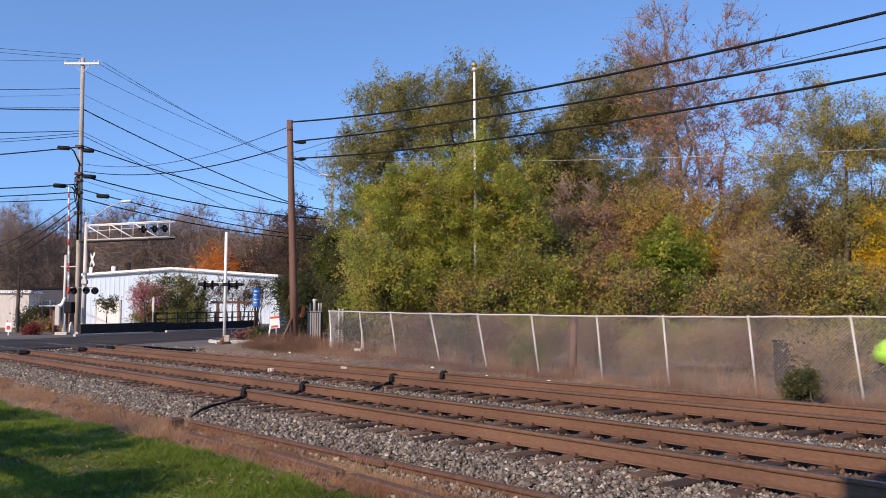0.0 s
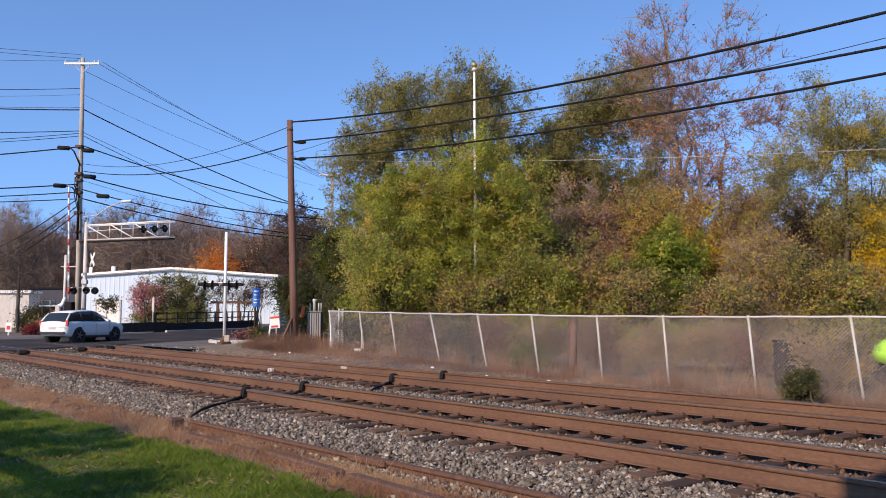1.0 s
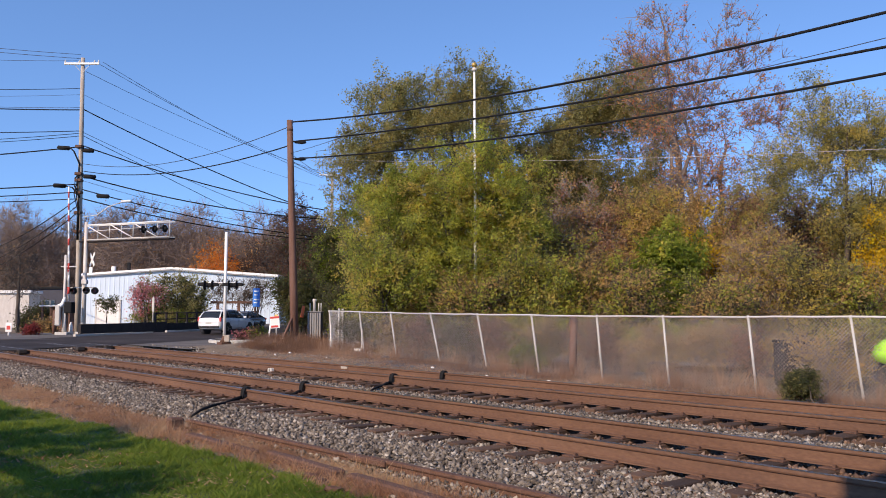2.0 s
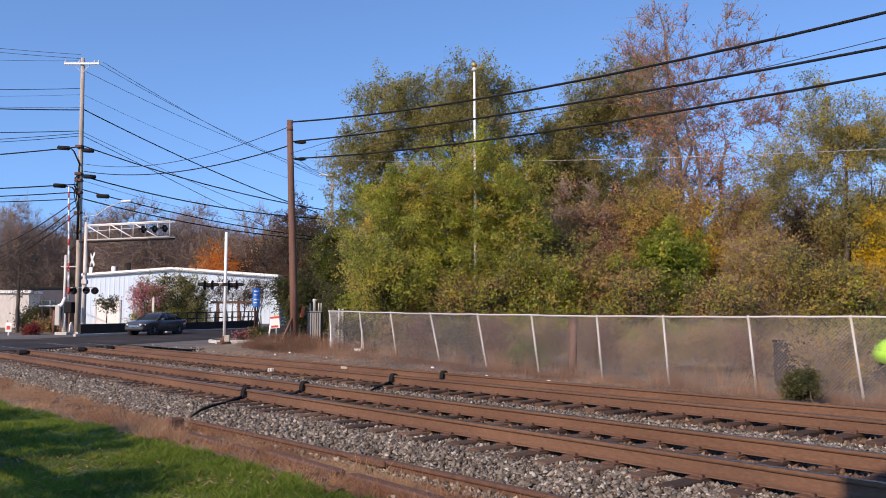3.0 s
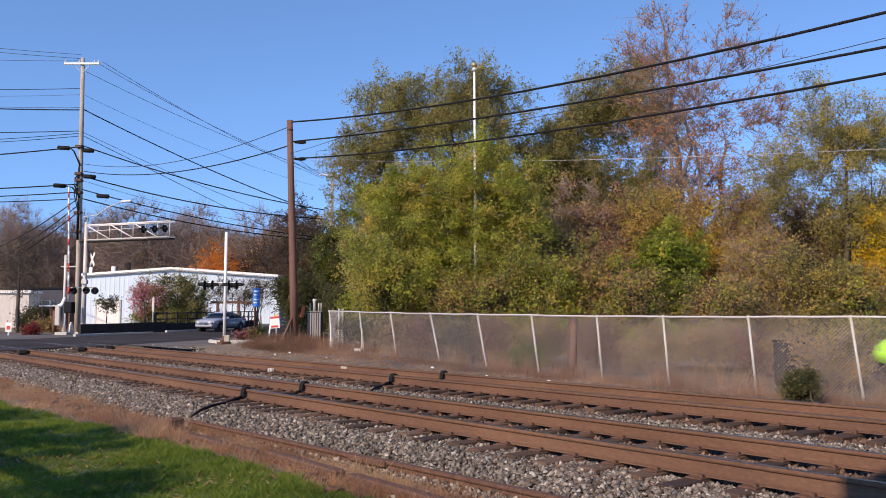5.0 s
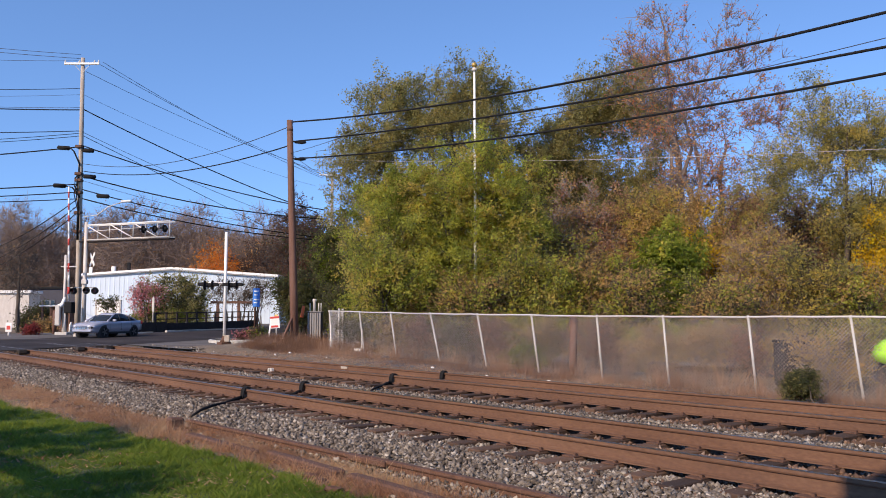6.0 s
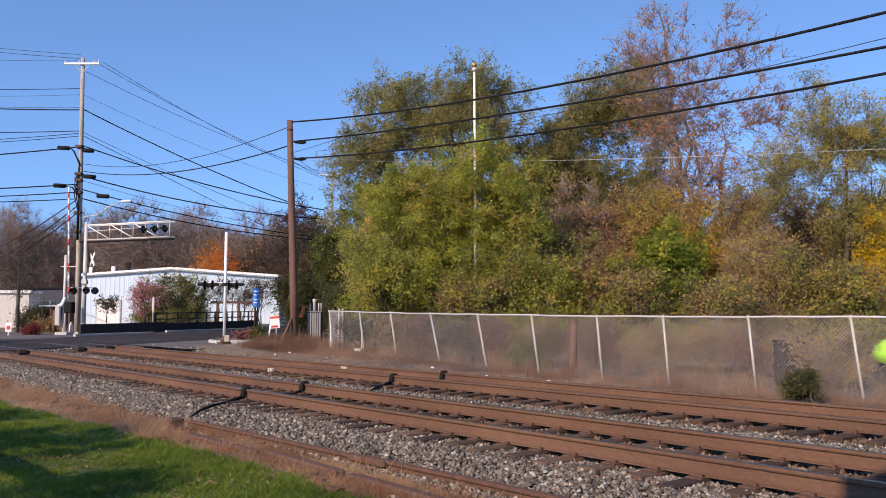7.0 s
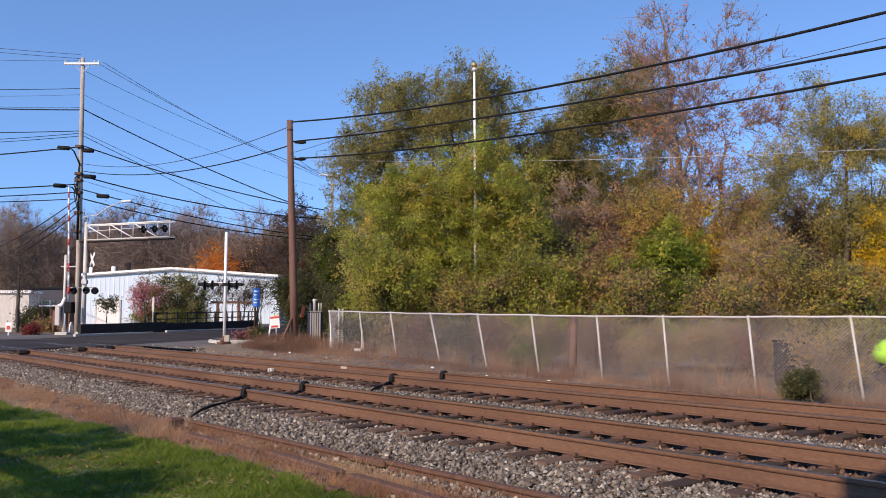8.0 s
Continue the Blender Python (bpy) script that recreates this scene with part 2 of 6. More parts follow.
def ground_z(x, y):
    for (x0, z0), (x1, z1) in zip(PROFILE, PROFILE[1:]):
        if x0 <= x <= x1:
            z = z0 + (z1 - z0) * (x - x0) / (x1 - x0)
            break
    else:
        z = -0.6
    if x > 14:
        z += 0.42 * smooth(8, 34, y) * smooth(14, 15.5, x) * (1 - smooth(24, 30, x))
    s = road_side(x, y)
    k = 1 - smooth(5.2, 8.5, s)
    if x > 13.9:
        k = max(k, smooth(-1.2, 0.3, y - 21.3 - 0.85 * x) * smooth(13.9, 14.5, x) * (1 - smooth(18, 26, s)))
    if x < 13.95:
        k = 1 - smooth(4.7, 5.6, s)
    z = z + (road_z(x, y) - 0.03 - z) * k
    z += 0.35 * math.exp(-((x - 18.6) ** 2 + (y - 34.0) ** 2) / 6.0)
    far = smooth(110, 260, math.hypot(x, y))
    return z * (1 - far) + 0.6 * far


def part(name, bm, material, parent, label=""):
    me = bpy.data.meshes.new(name)
    if isinstance(bm, tuple):
        me.from_pydata(*bm)
    else:
        bm.to_mesh(me)
        bm.free()
    me.materials.append(material)
    ob = new(name, me)
    ob.parent = parent
    if label:
        ob["label"] = label
    return ob


def thing(name, label, category, loc=(0, 0, 0), rz=0.0, group="", kind=""):
    e = new(name)
    e.empty_display_size = 0.2
    e.location, e.rotation_euler = loc, (0, 0, rz)
    return tagged(e, label, category, group, kind)


def solo(name, bm, material, label, category, group="", kind=""):
    ob = part(name, bm, material, None)
    return tagged(ob, label, category, group, kind)


def add_box(bm, lo, hi, m=None, bevel=0.0):
    r = bmesh.ops.create_cube(bm, size=1.0)
    vs = r["verts"]
    for v in vs:
        v.co = Vector([lo[i] + (v.co[i] + 0.5) * (hi[i] - lo[i]) for i in range(3)])
    if bevel:
        es = list({e for v in vs for e in v.link_edges})
        out = bmesh.ops.bevel(bm, geom=es, offset=bevel, segments=1, affect="EDGES", profile=0.5)
        vs = list({v for f in out["faces"] for v in f.verts} | {v for v in vs if v.is_valid})
    if m is not None:
        for v in vs:
            v.co = m @ v.co
    return vs


def box(lo, hi, m=None, bevel=0.0):
    bm = bmesh.new()
    add_box(bm, lo, hi, m, bevel)
    return bm


def add_tube(bm, pts, radii, sides=8, caps=True):
    """A tapered tube along points."""
    rings = []
    pts = [Vector(p) for p in pts]
    for i, p in enumerate(pts):
        d = (pts[min(i + 1, len(pts) - 1)] - pts[max(i - 1, 0)]).normalized()
        u = d.orthogonal().normalized() if abs(d.z) > 0.999 else d.cross(Vector((0, 0, 1))).normalized()
        w = d.cross(u)
        r = radii[i] if isinstance(radii, (list, tuple)) else radii
        rings.append([bm.verts.new(p + u * (r * math.cos(2 * math.pi * k / sides)) + w * (r * math.sin(2 * math.pi * k / sides))) for k in range(sides)])
    for a, b in zip(rings, rings[1:]):
        for k in range(sides):
            f = bm.faces.new((a[k], a[(k + 1) % sides], b[(k + 1) % sides], b[k]))
            f.smooth = sides > 5
    if caps:
        bm.faces.new(rings[0][::-1])
        bm.faces.new(rings[-1])


def tube(pts, radii, sides=8):
    bm = bmesh.new()
    add_tube(bm, pts, radii, sides)
    return bm


def extrude_profile(poly, y0, y1):
    """A closed outline in x and z drawn out along y."""
    bm = bmesh.new()
    a = [bm.verts.new((x, y0, z)) for x, z in poly]
    b = [bm.verts.new((x, y1, z)) for x, z in poly]
    n = len(poly)
    for i in range(n):
        bm.faces.new((a[i], a[(i + 1) % n], b[(i + 1) % n], b[i]))
    bm.faces.new(a[::-1])
    bm.faces.new(b)
    bmesh.ops.recalc_face_normals(bm, faces=bm.faces)
    return bm


# ---- ground ----


def spaced(lo, hi, near, far_step):
    """Grid lines, close between lo and hi, wider out to the horizon."""
    v = list(np.arange(lo, hi + 1e-6, near))
    step, p = near, hi
    while p < 2500:
        step *= 1.25
        p += step
        v.append(p)
    step, p = near, lo
    while p > -2500:
        step *= 1.25
        p -= step
        v.insert(0, p)
    return v


gx, gy = spaced(0, 34, 0.35, 1), spaced(0, 60, 0.6, 1)
gv = [(x, y, ground_z(x, y) + (0.02 * noise.noise((x * 0.9, y * 0.9, 0)) if abs(road_side(x, y)) > 8 else 0)) for x in gx for y in gy]
ny = len(gy)
gf = [(i * ny + j, (i + 1) * ny + j, (i + 1) * ny + j + 1, i * ny + j + 1) for i in range(len(gx) - 1) for j in range(ny - 1)]
ground = solo("ground", (gv, [], gf), M_GROUND, "bare dry earth with dead weeds beside the tracks", "ground", kind="structure")
for m in (M_LAWN, M_BED):
    ground.data.materials.append(m)
for f in ground.data.polygons:
    c = f.center
    f.material_index = 1 if c.x < 4.36 - 0.075 * max(0, c.y - 9.5) and abs(road_side(c.x, c.y)) > 6 else 2 if 5.6 < c.x < 14.4 else 0
    f.use_smooth = True


def sheet(name, outline_rows, lift, material, label, zf):
    """A thin surface laid over the ground: rows of plan points."""
    v = [(x, y, zf(x, y) + lift) for row in outline_rows for x, y in row]
    n = len(outline_rows[0])
    f = [(i * n + j, i * n + j + 1, (i + 1) * n + j + 1, (i + 1) * n + j) for i in range(len(outline_rows) - 1) for j in range(n - 1)]
    return solo(name, (v, [], f), material, label, name, kind="structure")


def road_point(s, side):
    return (13.06 + ROAD_DIR[0] * s + ROAD_DIR[1] * side, 46.2 + ROAD_DIR[1] * s - ROAD_DIR[0] * side)


sheet("road", [[road_point(s, side) for side in (-5.5, -3.5, -1.75, 0, 1.75, 3.5, 4.7)] for s in np.arange(-60, 110, 1.0)], 0.0, M_SHADEASPHALT, "patched asphalt road over the level crossing, darkened for shade", road_z)

# ---- trees ----


def leaf_mesh(pts, size, rng, droop=0.0):
    """Small pointed leaves at points."""
    n = len(pts)
    # leaves turn their faces outwards and towards the light
    mid = pts.mean(0)
    out = pts - mid
    out /= np.linalg.norm(out, axis=1, keepdims=True) + 1e-9
    nn = rng.normal(size=(n, 3)) * 0.75 + out * 0.2 + np.array(SUN_WAY) * 0.45 + np.array([0, 0, 0.2])
    nn /= np.linalg.norm(nn, axis=1, keepdims=True) + 1e-9
    a = rng.normal(size=(n, 3))
    a[:, 2] -= droop
    a -= nn * (a * nn).sum(1, keepdims=True)
    a /= np.linalg.norm(a, axis=1, keepdims=True) + 1e-9
    b = np.cross(nn, a)
    s = size * rng.uniform(0.6, 1.4, (n, 1))
    v = np.empty((n, 3, 3))
    v[:, 0] = pts - a * s * 0.35 + b * s * 0.4
    v[:, 1] = pts + a * s * 0.75
    v[:, 2] = pts - a * s * 0.35 - b * s * 0.4
    me = bpy.data.meshes.new("crown")
    me.vertices.add(n * 3)
    me.vertices.foreach_set("co", v.reshape(-1))
    me.loops.add(n * 3)
    me.loops.foreach_set("vertex_index", np.arange(n * 3, dtype=np.int32))
    me.polygons.add(n)
    me.polygons.foreach_set("loop_start", np.arange(0, n * 3, 3, dtype=np.int32))
    me.update(calc_edges=True)
    return me


def tubes_mesh(segs, sides=3):
    """Many tapered twigs in one mesh. segs: (start, end, radius, radius)."""
    A = np.array([s[0] for s in segs], float)
    B = np.array([s[1] for s in segs], float)
    R = np.array([[s[2], s[3]] for s in segs], float)
    n = len(segs)
    d = B - A
    d /= np.linalg.norm(d, axis=1, keepdims=True) + 1e-9
    ref = np.where(np.abs(d[:, 2:3]) > 0.9, np.array([[1.0, 0, 0]]), np.array([[0, 0, 1.0]]))
    u = np.cross(d, ref)
    u /= np.linalg.norm(u, axis=1, keepdims=True) + 1e-9
    w = np.cross(d, u)
    v = np.empty((n, 2, sides, 3))
    for k in range(sides):
        o = u * math.cos(2 * math.pi * k / sides) + w * math.sin(2 * math.pi * k / sides)
        v[:, 0, k] = A + o * R[:, :1]
        v[:, 1, k] = B + o * R[:, 1:]
    f = []
    for i in range(n):
        o = i * 2 * sides
        f += [(o + k, o + (k + 1) % sides, o + sides + (k + 1) % sides, o + sides + k) for k in range(sides)]
    return v.reshape(-1, 3).tolist(), [], f


def limb_points(a, b, rng, n=4, bend=0.12):
    a, b = np.array(a), np.array(b)
    L = np.linalg.norm(b - a)
    out = []
    for i in range(n + 1):
        k = i / n
        p = a + (b - a) * k
        p[2] += 0.10 * L * math.sin(math.pi * k)
        if 0 < i < n:
            p += rng.normal(size=3) * bend * L / n
        out.append(p)
    return out


def tree(name, label, place, lobes, leaf, seed, leaves=30000, size=0.16, trunk=0.25, bark=None, clumps=300, spread=0.45, fork=0.3, category="tree", stems=1, group="", second=None, sprays=7, gaps=0.3, fill=0.5, rise=0.35, fine_twig=0.006):
    """A tapered trunk, limbs that branch towards points all through the crown, twigs there and leaves along the twigs.
    lobes: (across, along, up, three radii) from the base. gaps: how much of the crown stands open."""
    rng = np.random.default_rng(seed)
    bark = bark or M_BARK
    x, y = place
    t = thing(name, label, category, (x, y, ground_z(x, y) - 0.05), group=group)
    lobes = np.array(lobes, float)
    lobes[:, 0], lobes[:, 1] = yard(lobes[:, 0], lobes[:, 1])
    vol = lobes[:, 3] * lobes[:, 4] * lobes[:, 5]
    top = (lobes[:, 2] + lobes[:, 5]).max()
    mid = (lobes[:, :3] * vol[:, None]).sum(0) / vol.sum()

    # ends of the branches: through the whole crown, with an uneven outline and gaps
    ends = []
    tries = 0
    while len(ends) < clumps and tries < clumps * 8:
        tries += 1
        k = rng.choice(len(lobes), p=vol / vol.sum())
        d = rng.normal(size=3)
        d /= np.linalg.norm(d)
        rough = 0.95 + 0.32 * noise.noise((d[0] * 2.6 + seed, d[1] * 2.6, d[2] * 2.6 + k)) + 0.16 * noise.noise((d[0] * 7 + seed, d[1] * 7, d[2] * 7))
        q = lobes[k, :3] + d * lobes[k, 3:] * rough * rng.random() ** fill
        if q[2] < 0.2:
            continue
        cell = 0.55 + 0.08 * top
        if noise.noise((q[0] / cell + seed, q[1] / cell, q[2] / cell)) < gaps - 0.5:
            continue
        ends.append(q)
    ends = np.array(ends)

    # stems
    P, R = [], []
    for s in range(stems):
        base = np.array([rng.normal() * 0.25 * (stems > 1), rng.normal() * 0.25 * (stems > 1), -0.1])
        if stems > 1:
            head = ends[rng.integers(len(ends))].copy()
            head[:2] = mid[:2] + (head[:2] - mid[:2]) * 0.7
            head[2] = max(head[2], top * 0.62)
        else:
            head = np.array([mid[0], mid[1], top * 0.85])
        sp = limb_points(base, head, rng, 9, 0.10)
        r = [trunk * (1 - 0.88 * (i / 9) ** 0.8) / stems ** 0.35 for i in range(10)]
        bm = bmesh.new()
        add_tube(bm, sp, r, 9)
        part("trunk", bm, bark, t)
        for i in range(1, 10):
            for u in (0.0, 0.5):
                p = sp[i - 1] + (sp[i] - sp[i - 1]) * (1 - u)
                if p[2] > fork * top * 0.8:
                    P.append(p)
                    R.append(r[i])
    # branches: each end joins the nearest wood that lies lower
    cap = len(P) + 4 * len(ends)
    NP, NR = np.zeros((cap, 3)), np.zeros(cap)
    n = len(P)
    NP[:n], NR[:n] = P, R
    segs = []
    for q in ends[np.argsort(np.min(np.linalg.norm(ends[:, None] - NP[None, :n], axis=2), axis=1))]:
        d = q - NP[:n]
        L = np.linalg.norm(d, axis=1)
        j = int(np.argmin(L * (1 + 1.1 * (d[:, 2] < 0.25 * L)) - 2.0 * NR[:n]))
        a, L = NP[j].copy(), L[j]
        r0 = min(NR[j] * 0.75, 0.012 + 0.021 * L)
        prev = a
        for i in (1, 2, 3):
            k = i / 3
            p = a + (q - a) * k
            if i < 3:
                p = p + rng.normal(size=3) * 0.09 * L
                p[2] += 0.12 * L * math.sin(math.pi * k)
            r1 = max(0.007, r0 * (1 - 0.24 * i))
            segs.append((prev, p, max(0.008, r0 * (1 - 0.24 * (i - 1))), r1))
            NP[n], NR[n] = p, r1
            n += 1
            prev = p
    # sprays of twigs, bearing leaves
    m = len(ends)
    out = ends - mid
    out /= np.linalg.norm(out, axis=1, keepdims=True) + 1e-9
    ways = rng.normal(size=(m, sprays, 3)) * 0.62 + out[:, None] * 0.55 + np.array([0, 0, rise])
    ways /= np.linalg.norm(ways, axis=2, keepdims=True)
    runs = spread * rng.uniform(0.7, 2.5, (m, sprays))
    for i in range(m):
        for s in range(sprays):
            w, L = ways[i, s], runs[i, s]
            b = ends[i] + w * L * 0.55 + rng.normal(size=3) * 0.04 * L
            c = ends[i] + w * L + np.array([0, 0, -0.12 * L])
            segs.append((ends[i], b, fine_twig * 1.3, fine_twig))
            segs.append((b, c, fine_twig, fine_twig * 0.4))
    part("branchwork", tubes_mesh(segs), bark, t)
    weight = rng.random(m) ** 1.2 + 0.3
    k = rng.choice(m, leaves, p=weight / weight.sum())
    j = rng.integers(0, sprays, leaves)
    u = 0.1 + 0.98 * rng.random(leaves) ** 0.75
    L = runs[k, j]
    pts = ends[k] + ways[k, j] * (L * u)[:, None] + rng.normal(size=(leaves, 3)) * (0.13 * spread + 0.55 * size)
    pts[:, 2] = np.maximum(pts[:, 2] - 0.12 * L * u * u, 0.06)
    sets = [(leaf, pts)]
    if second:
        sel = (rng.random(m) < second[1])[k]
        sets = [(leaf, pts[~sel]), (second[0], pts[sel])]
    for lf, pp in sets:
        if len(pp):
            me = leaf_mesh(pp, size, rng, 0.2)
            me.materials.append(lf)
            new("foliage", me).parent = t
    return t


def Y(px, b):
    """Plan place b metres along the view, a fraction px of that across."""
    return yard(px * b, b)



# ---- tracks ----
Y0, Y1 = -3.0, 60.0


def rail_profile(x, top):
    h = 0.18
    half = [(0.036, 0), (0.037, -0.028), (0.030, -0.042), (0.009, -0.052), (0.009, -0.145), (0.030, -0.157), (0.075, -0.168), (0.075, -h)]
    return [(x + a, top + z) for a, z in half] + [(x - a, top + z) for a, z in reversed(half)]


def railway(name, x_near, label):
    t = thing(name, label, "railway track", group="main tracks")
    for x in (x_near, x_near + 1.505):
        r = part("rail", extrude_profile(rail_profile(x, 0.0), Y0, Y1), M_RAIL, t)
        part("rail_head", box((x - 0.031, Y0, 0.001), (x + 0.031, Y1, 0.004)), M_HEAD, r, "bright worn running surface")
    tie_me = None
    plate_me = None
    rng = random.Random(int(x_near * 10))
    y = Y0 + 0.3
    while y < Y1:
        if tie_me is None:
            tie = part("tie", box((-1.3, -0.105, -0.17), (1.3, 0.105, 0.0), None, 0.012), M_TIE, t)
            tie_me = tie.data
            bm = bmesh.new()
            add_box(bm, (-0.18, -0.09, 0.0), (0.18, 0.09, 0.018), None, 0.004)
            for sx in (-0.11, 0.11):
                add_box(bm, (sx - 0.018, -0.068, 0.018), (sx + 0.018, -0.032, 0.045))
            add_box(bm, (0.075, 0.10, 0.0), (0.125, 0.15, 0.055), None, 0.01)
            plate = part("tie_plate", bm, M_IRON, tie, "rusty tie plate with spikes")
            plate_me = plate.data
        else:
            tie = new("tie", tie_me)
            tie.parent = t
            plate = new("tie_plate", plate_me)
            plate.parent = tie
            plate["label"] = "rusty tie plate with spikes"
        tie.location = (x_near + 0.7525 + rng.uniform(-0.09, 0.09), y, -0.195 + rng.uniform(-0.006, 0.004))
        tie.rotation_euler = (0, 0, rng.uniform(-0.012, 0.012))
        plate.location = (x_near - tie.location.x, 0, 0.0)
        other = new("tie_plate", plate_me)
        other.parent = tie
        other.location = (x_near + 1.505 - tie.location.x, 0, 0.0)
        other["label"] = "rusty tie plate with spikes"
        y += 0.53 + rng.uniform(-0.03, 0.03)
    return t


railway("railway_track", 7.2, "rusty steel railway track on timber ties in grey ballast")
railway("railway_track", 11.45, "rusty steel railway track nearer the chain-link fence")

# the old siding rail, half buried
old = thing("siding_rail", "abandoned rusty rail half buried in weeds beside ballast", "rail", (5.30, 12.6, 0), 0.035)
for k in range(3):
    part("rail", extrude_profile(rail_profile(0.012 * (k % 2), -0.215 - 0.012 * k), -14.0 + 4.7 * k, -9.32 + 4.7 * k), M_IRON, old)
part("joint_bar", box((-0.06, -5.0, -0.30), (0.06, -4.3, -0.235), None, 0.01), M_IRON, old)
edging = thing("edging_timber", "rotten rusty-brown timbers laid beside the abandoned rail", "timber", (4.80, 12.3, 0), 0.0)
for y0, y1, x0, drop in ((-0.0, -0.3, 0.06, -0.05), (-0.9, -2.9, -0.02, -0.05), (-3.3, -4.9, 0.04, 0.0), (-5.0, -6.6, 0.10, -0.02), (-7.0, -9.6, 0.14, 0.0)):
    part("plank", box((x0 - 0.07, y1, -0.42), (x0 + 0.07, y0, -0.215 + drop), pose(0, 0, 0, 0, 0, random.Random(int(y1 * 10)).uniform(-1.5, 1.5)), 0.02), M_IRON, edging)
stub = solo("rail_stub", box((4.76, 12.05, -0.36), (4.98, 12.25, -0.13), None, 0.03), M_IRON, "rusted end stop of the abandoned rail", "rail stub")


# bond cables strapped over each rail, trailing into the ballast
for x, y, tail in ((7.2, 14.55, (-1.55, -1.15)), (8.705, 15.0, (-0.75, -0.25)), (11.45, 15.7, (-1.2, -0.75)), (12.955, 15.7, None)):
    c = thing("rail_clip", "black cable strap bent over a rusty rail", "rail clip", (x, y, 0), group="rail clips")
    bm = bmesh.new()
    for k in (-0.045, -0.015, 0.015, 0.045):
        add_tube(bm, [(0.085, k, -0.13), (0.075, k, -0.03), (0.045, k, 0.022), (0.0, k, 0.034), (-0.045, k, 0.022), (-0.075, k, -0.03), (-0.085, k, -0.10), (-0.10, k * 0.8 - 0.01, -0.165)], 0.019, 6)
    part("strap", bm, M_CABLE, c)
    if tail:
        dx, dy = tail
        part("cable", tube([(-0.09, 0, -0.15), (-0.16 + dx * 0.1, dy * 0.06, -0.185), (dx * 0.35, dy * 0.22, -0.205), (dx * 0.6, dy * 0.5, -0.20), (dx * 0.82, dy * 0.78, -0.22), (dx, dy, -0.285)], [0.04, 0.034, 0.028, 0.026, 0.024, 0.02], 7), M_CABLE, c, "loose black cable")

mk = thing("white_marker", "pair of small white painted marker blocks by a rail", "marker", (11.32, 21.4, -0.22))
for k in (-0.07, 0.07):
    part("block", box((-0.05, k - 0.04, 0), (0.05, k + 0.04, 0.12), None, 0.015), M_CONCRETE, mk)
solo("paint_patch", box((12.925, 19.95, -0.12), (12.943, 20.28, -0.055), None, 0.004), M_POLEGREY, "pale paint patch on the web of a rail", "paint patch")
rl = random.Random(17)
for k in range(9):
    lx, ly = rl.uniform(13.8, 16.2), rl.uniform(12, 32)
    bm = bmesh.new()
    bmesh.ops.create_icosphere(bm, subdivisions=1, radius=rl.uniform(0.03, 0.07), matrix=pose(lx, ly, ground_z(lx, ly) + 0.07, rl.uniform(0, 90), 0, rl.uniform(0, 90)) @ Matrix.Diagonal((1.4, 0.8, 0.5, 1)))
    solo("litter", bm, M_WHITE, "crumpled white scrap of litter among dead weeds", "litter", "litter scraps")

# ---- level crossing ----
panel = thing("level_crossing", "dark rubber flangeway panels where the road meets the rails", "level crossing")
for x in (7.2, 8.705, 11.45, 12.955):
    ye = 46.2 - (4.75 - (x - 13.06) * ROAD_DIR[1]) / ROAD_DIR[0]
    for side in (-1, 1):
        part("rubber_strip", box((x + side * 0.20 - 0.10, ye - 0.9, -0.12), (x + side * 0.20 + 0.10, ye + 9, 0.008), None, 0.015), M_RUBBER, panel)
    part("panel_end", box((x - 0.45, ye - 1.0, -0.16), (x - 0.12, ye - 0.25, 0.02), None, 0.03), M_RUBBER, panel)
    part("timber_end", box((x - 0.9, ye - 0.5, -0.2), (x - 0.4, ye + 0.3, -0.01), None, 0.03), M_TIE, panel)
for x in (7.2, 11.45):
    ye = 46.2 - (4.75 - (x + 0.75 - 13.06) * ROAD_DIR[1]) / ROAD_DIR[0]
    part("gauge_panel", box((x + 0.13, ye - 0.2, -0.15), (x + 1.375, ye + 3.5, 0.006), None, 0.02), M_RUBBER, panel)
apron = [[(x, y) for x in np.arange(14.0, 40, 0.4)] for y in np.arange(32.5, 66.5, 0.6)]
av, af, n = [], [], len(apron[0])
for row in apron:
    av += [(x, y, road_z(x, y) - 0.012) for x, y in row]
for i in range(len(apron) - 1):
    for j in range(n - 1):
        q = (i * n + j, i * n + j + 1, (i + 1) * n + j + 1, (i + 1) * n + j)
        if all(4.0 < road_side(av[k][0], av[k][1]) < 17 and av[k][1] > 21.0 + 0.85 * av[k][0] for k in q):
            af.append(q)
solo("pavement", (av, [], af), M_ASPHALT, "worn grey asphalt apron beside the level crossing", "pavement", kind="structure")
sheet("verge", [[road_point(s, side) for side in (-14, -11, -8, -5.7)] for s in np.arange(2, 60, 1.5)], 0.0, M_ASPHALT, "worn grey asphalt beyond the road edge", lambda x, y: road_z(x, y) - 0.01)

# kerb, island and parapet
for s0, s1, side in ((6.5, 14, -6.0), (15, 34, -5.6)):
    a, b = road_point(s0, side), road_point(s1, side)
    v = thing("kerb", "pale concrete kerb along the road edge", "kerb", (a[0], a[1], road_z(*a)), math.atan2(b[1] - a[1], b[0] - a[0]), group="kerbs")
    L = math.dist(a, b)
    nst = int(L / 2.4)
    for i in range(nst):
        part("kerb_stone", box((i * L / nst + 0.01, -0.10, -0.05), ((i + 1) * L / nst - 0.01, 0.10, 0.14 + 0.010 * i), None, 0.015), M_CONCRETE, v)
isl = thing("traffic_island", "oval kerbed traffic island of pale concrete with dry soil", "traffic island", (*yard(-11.3, 45.2), 0.02), -VIEW)
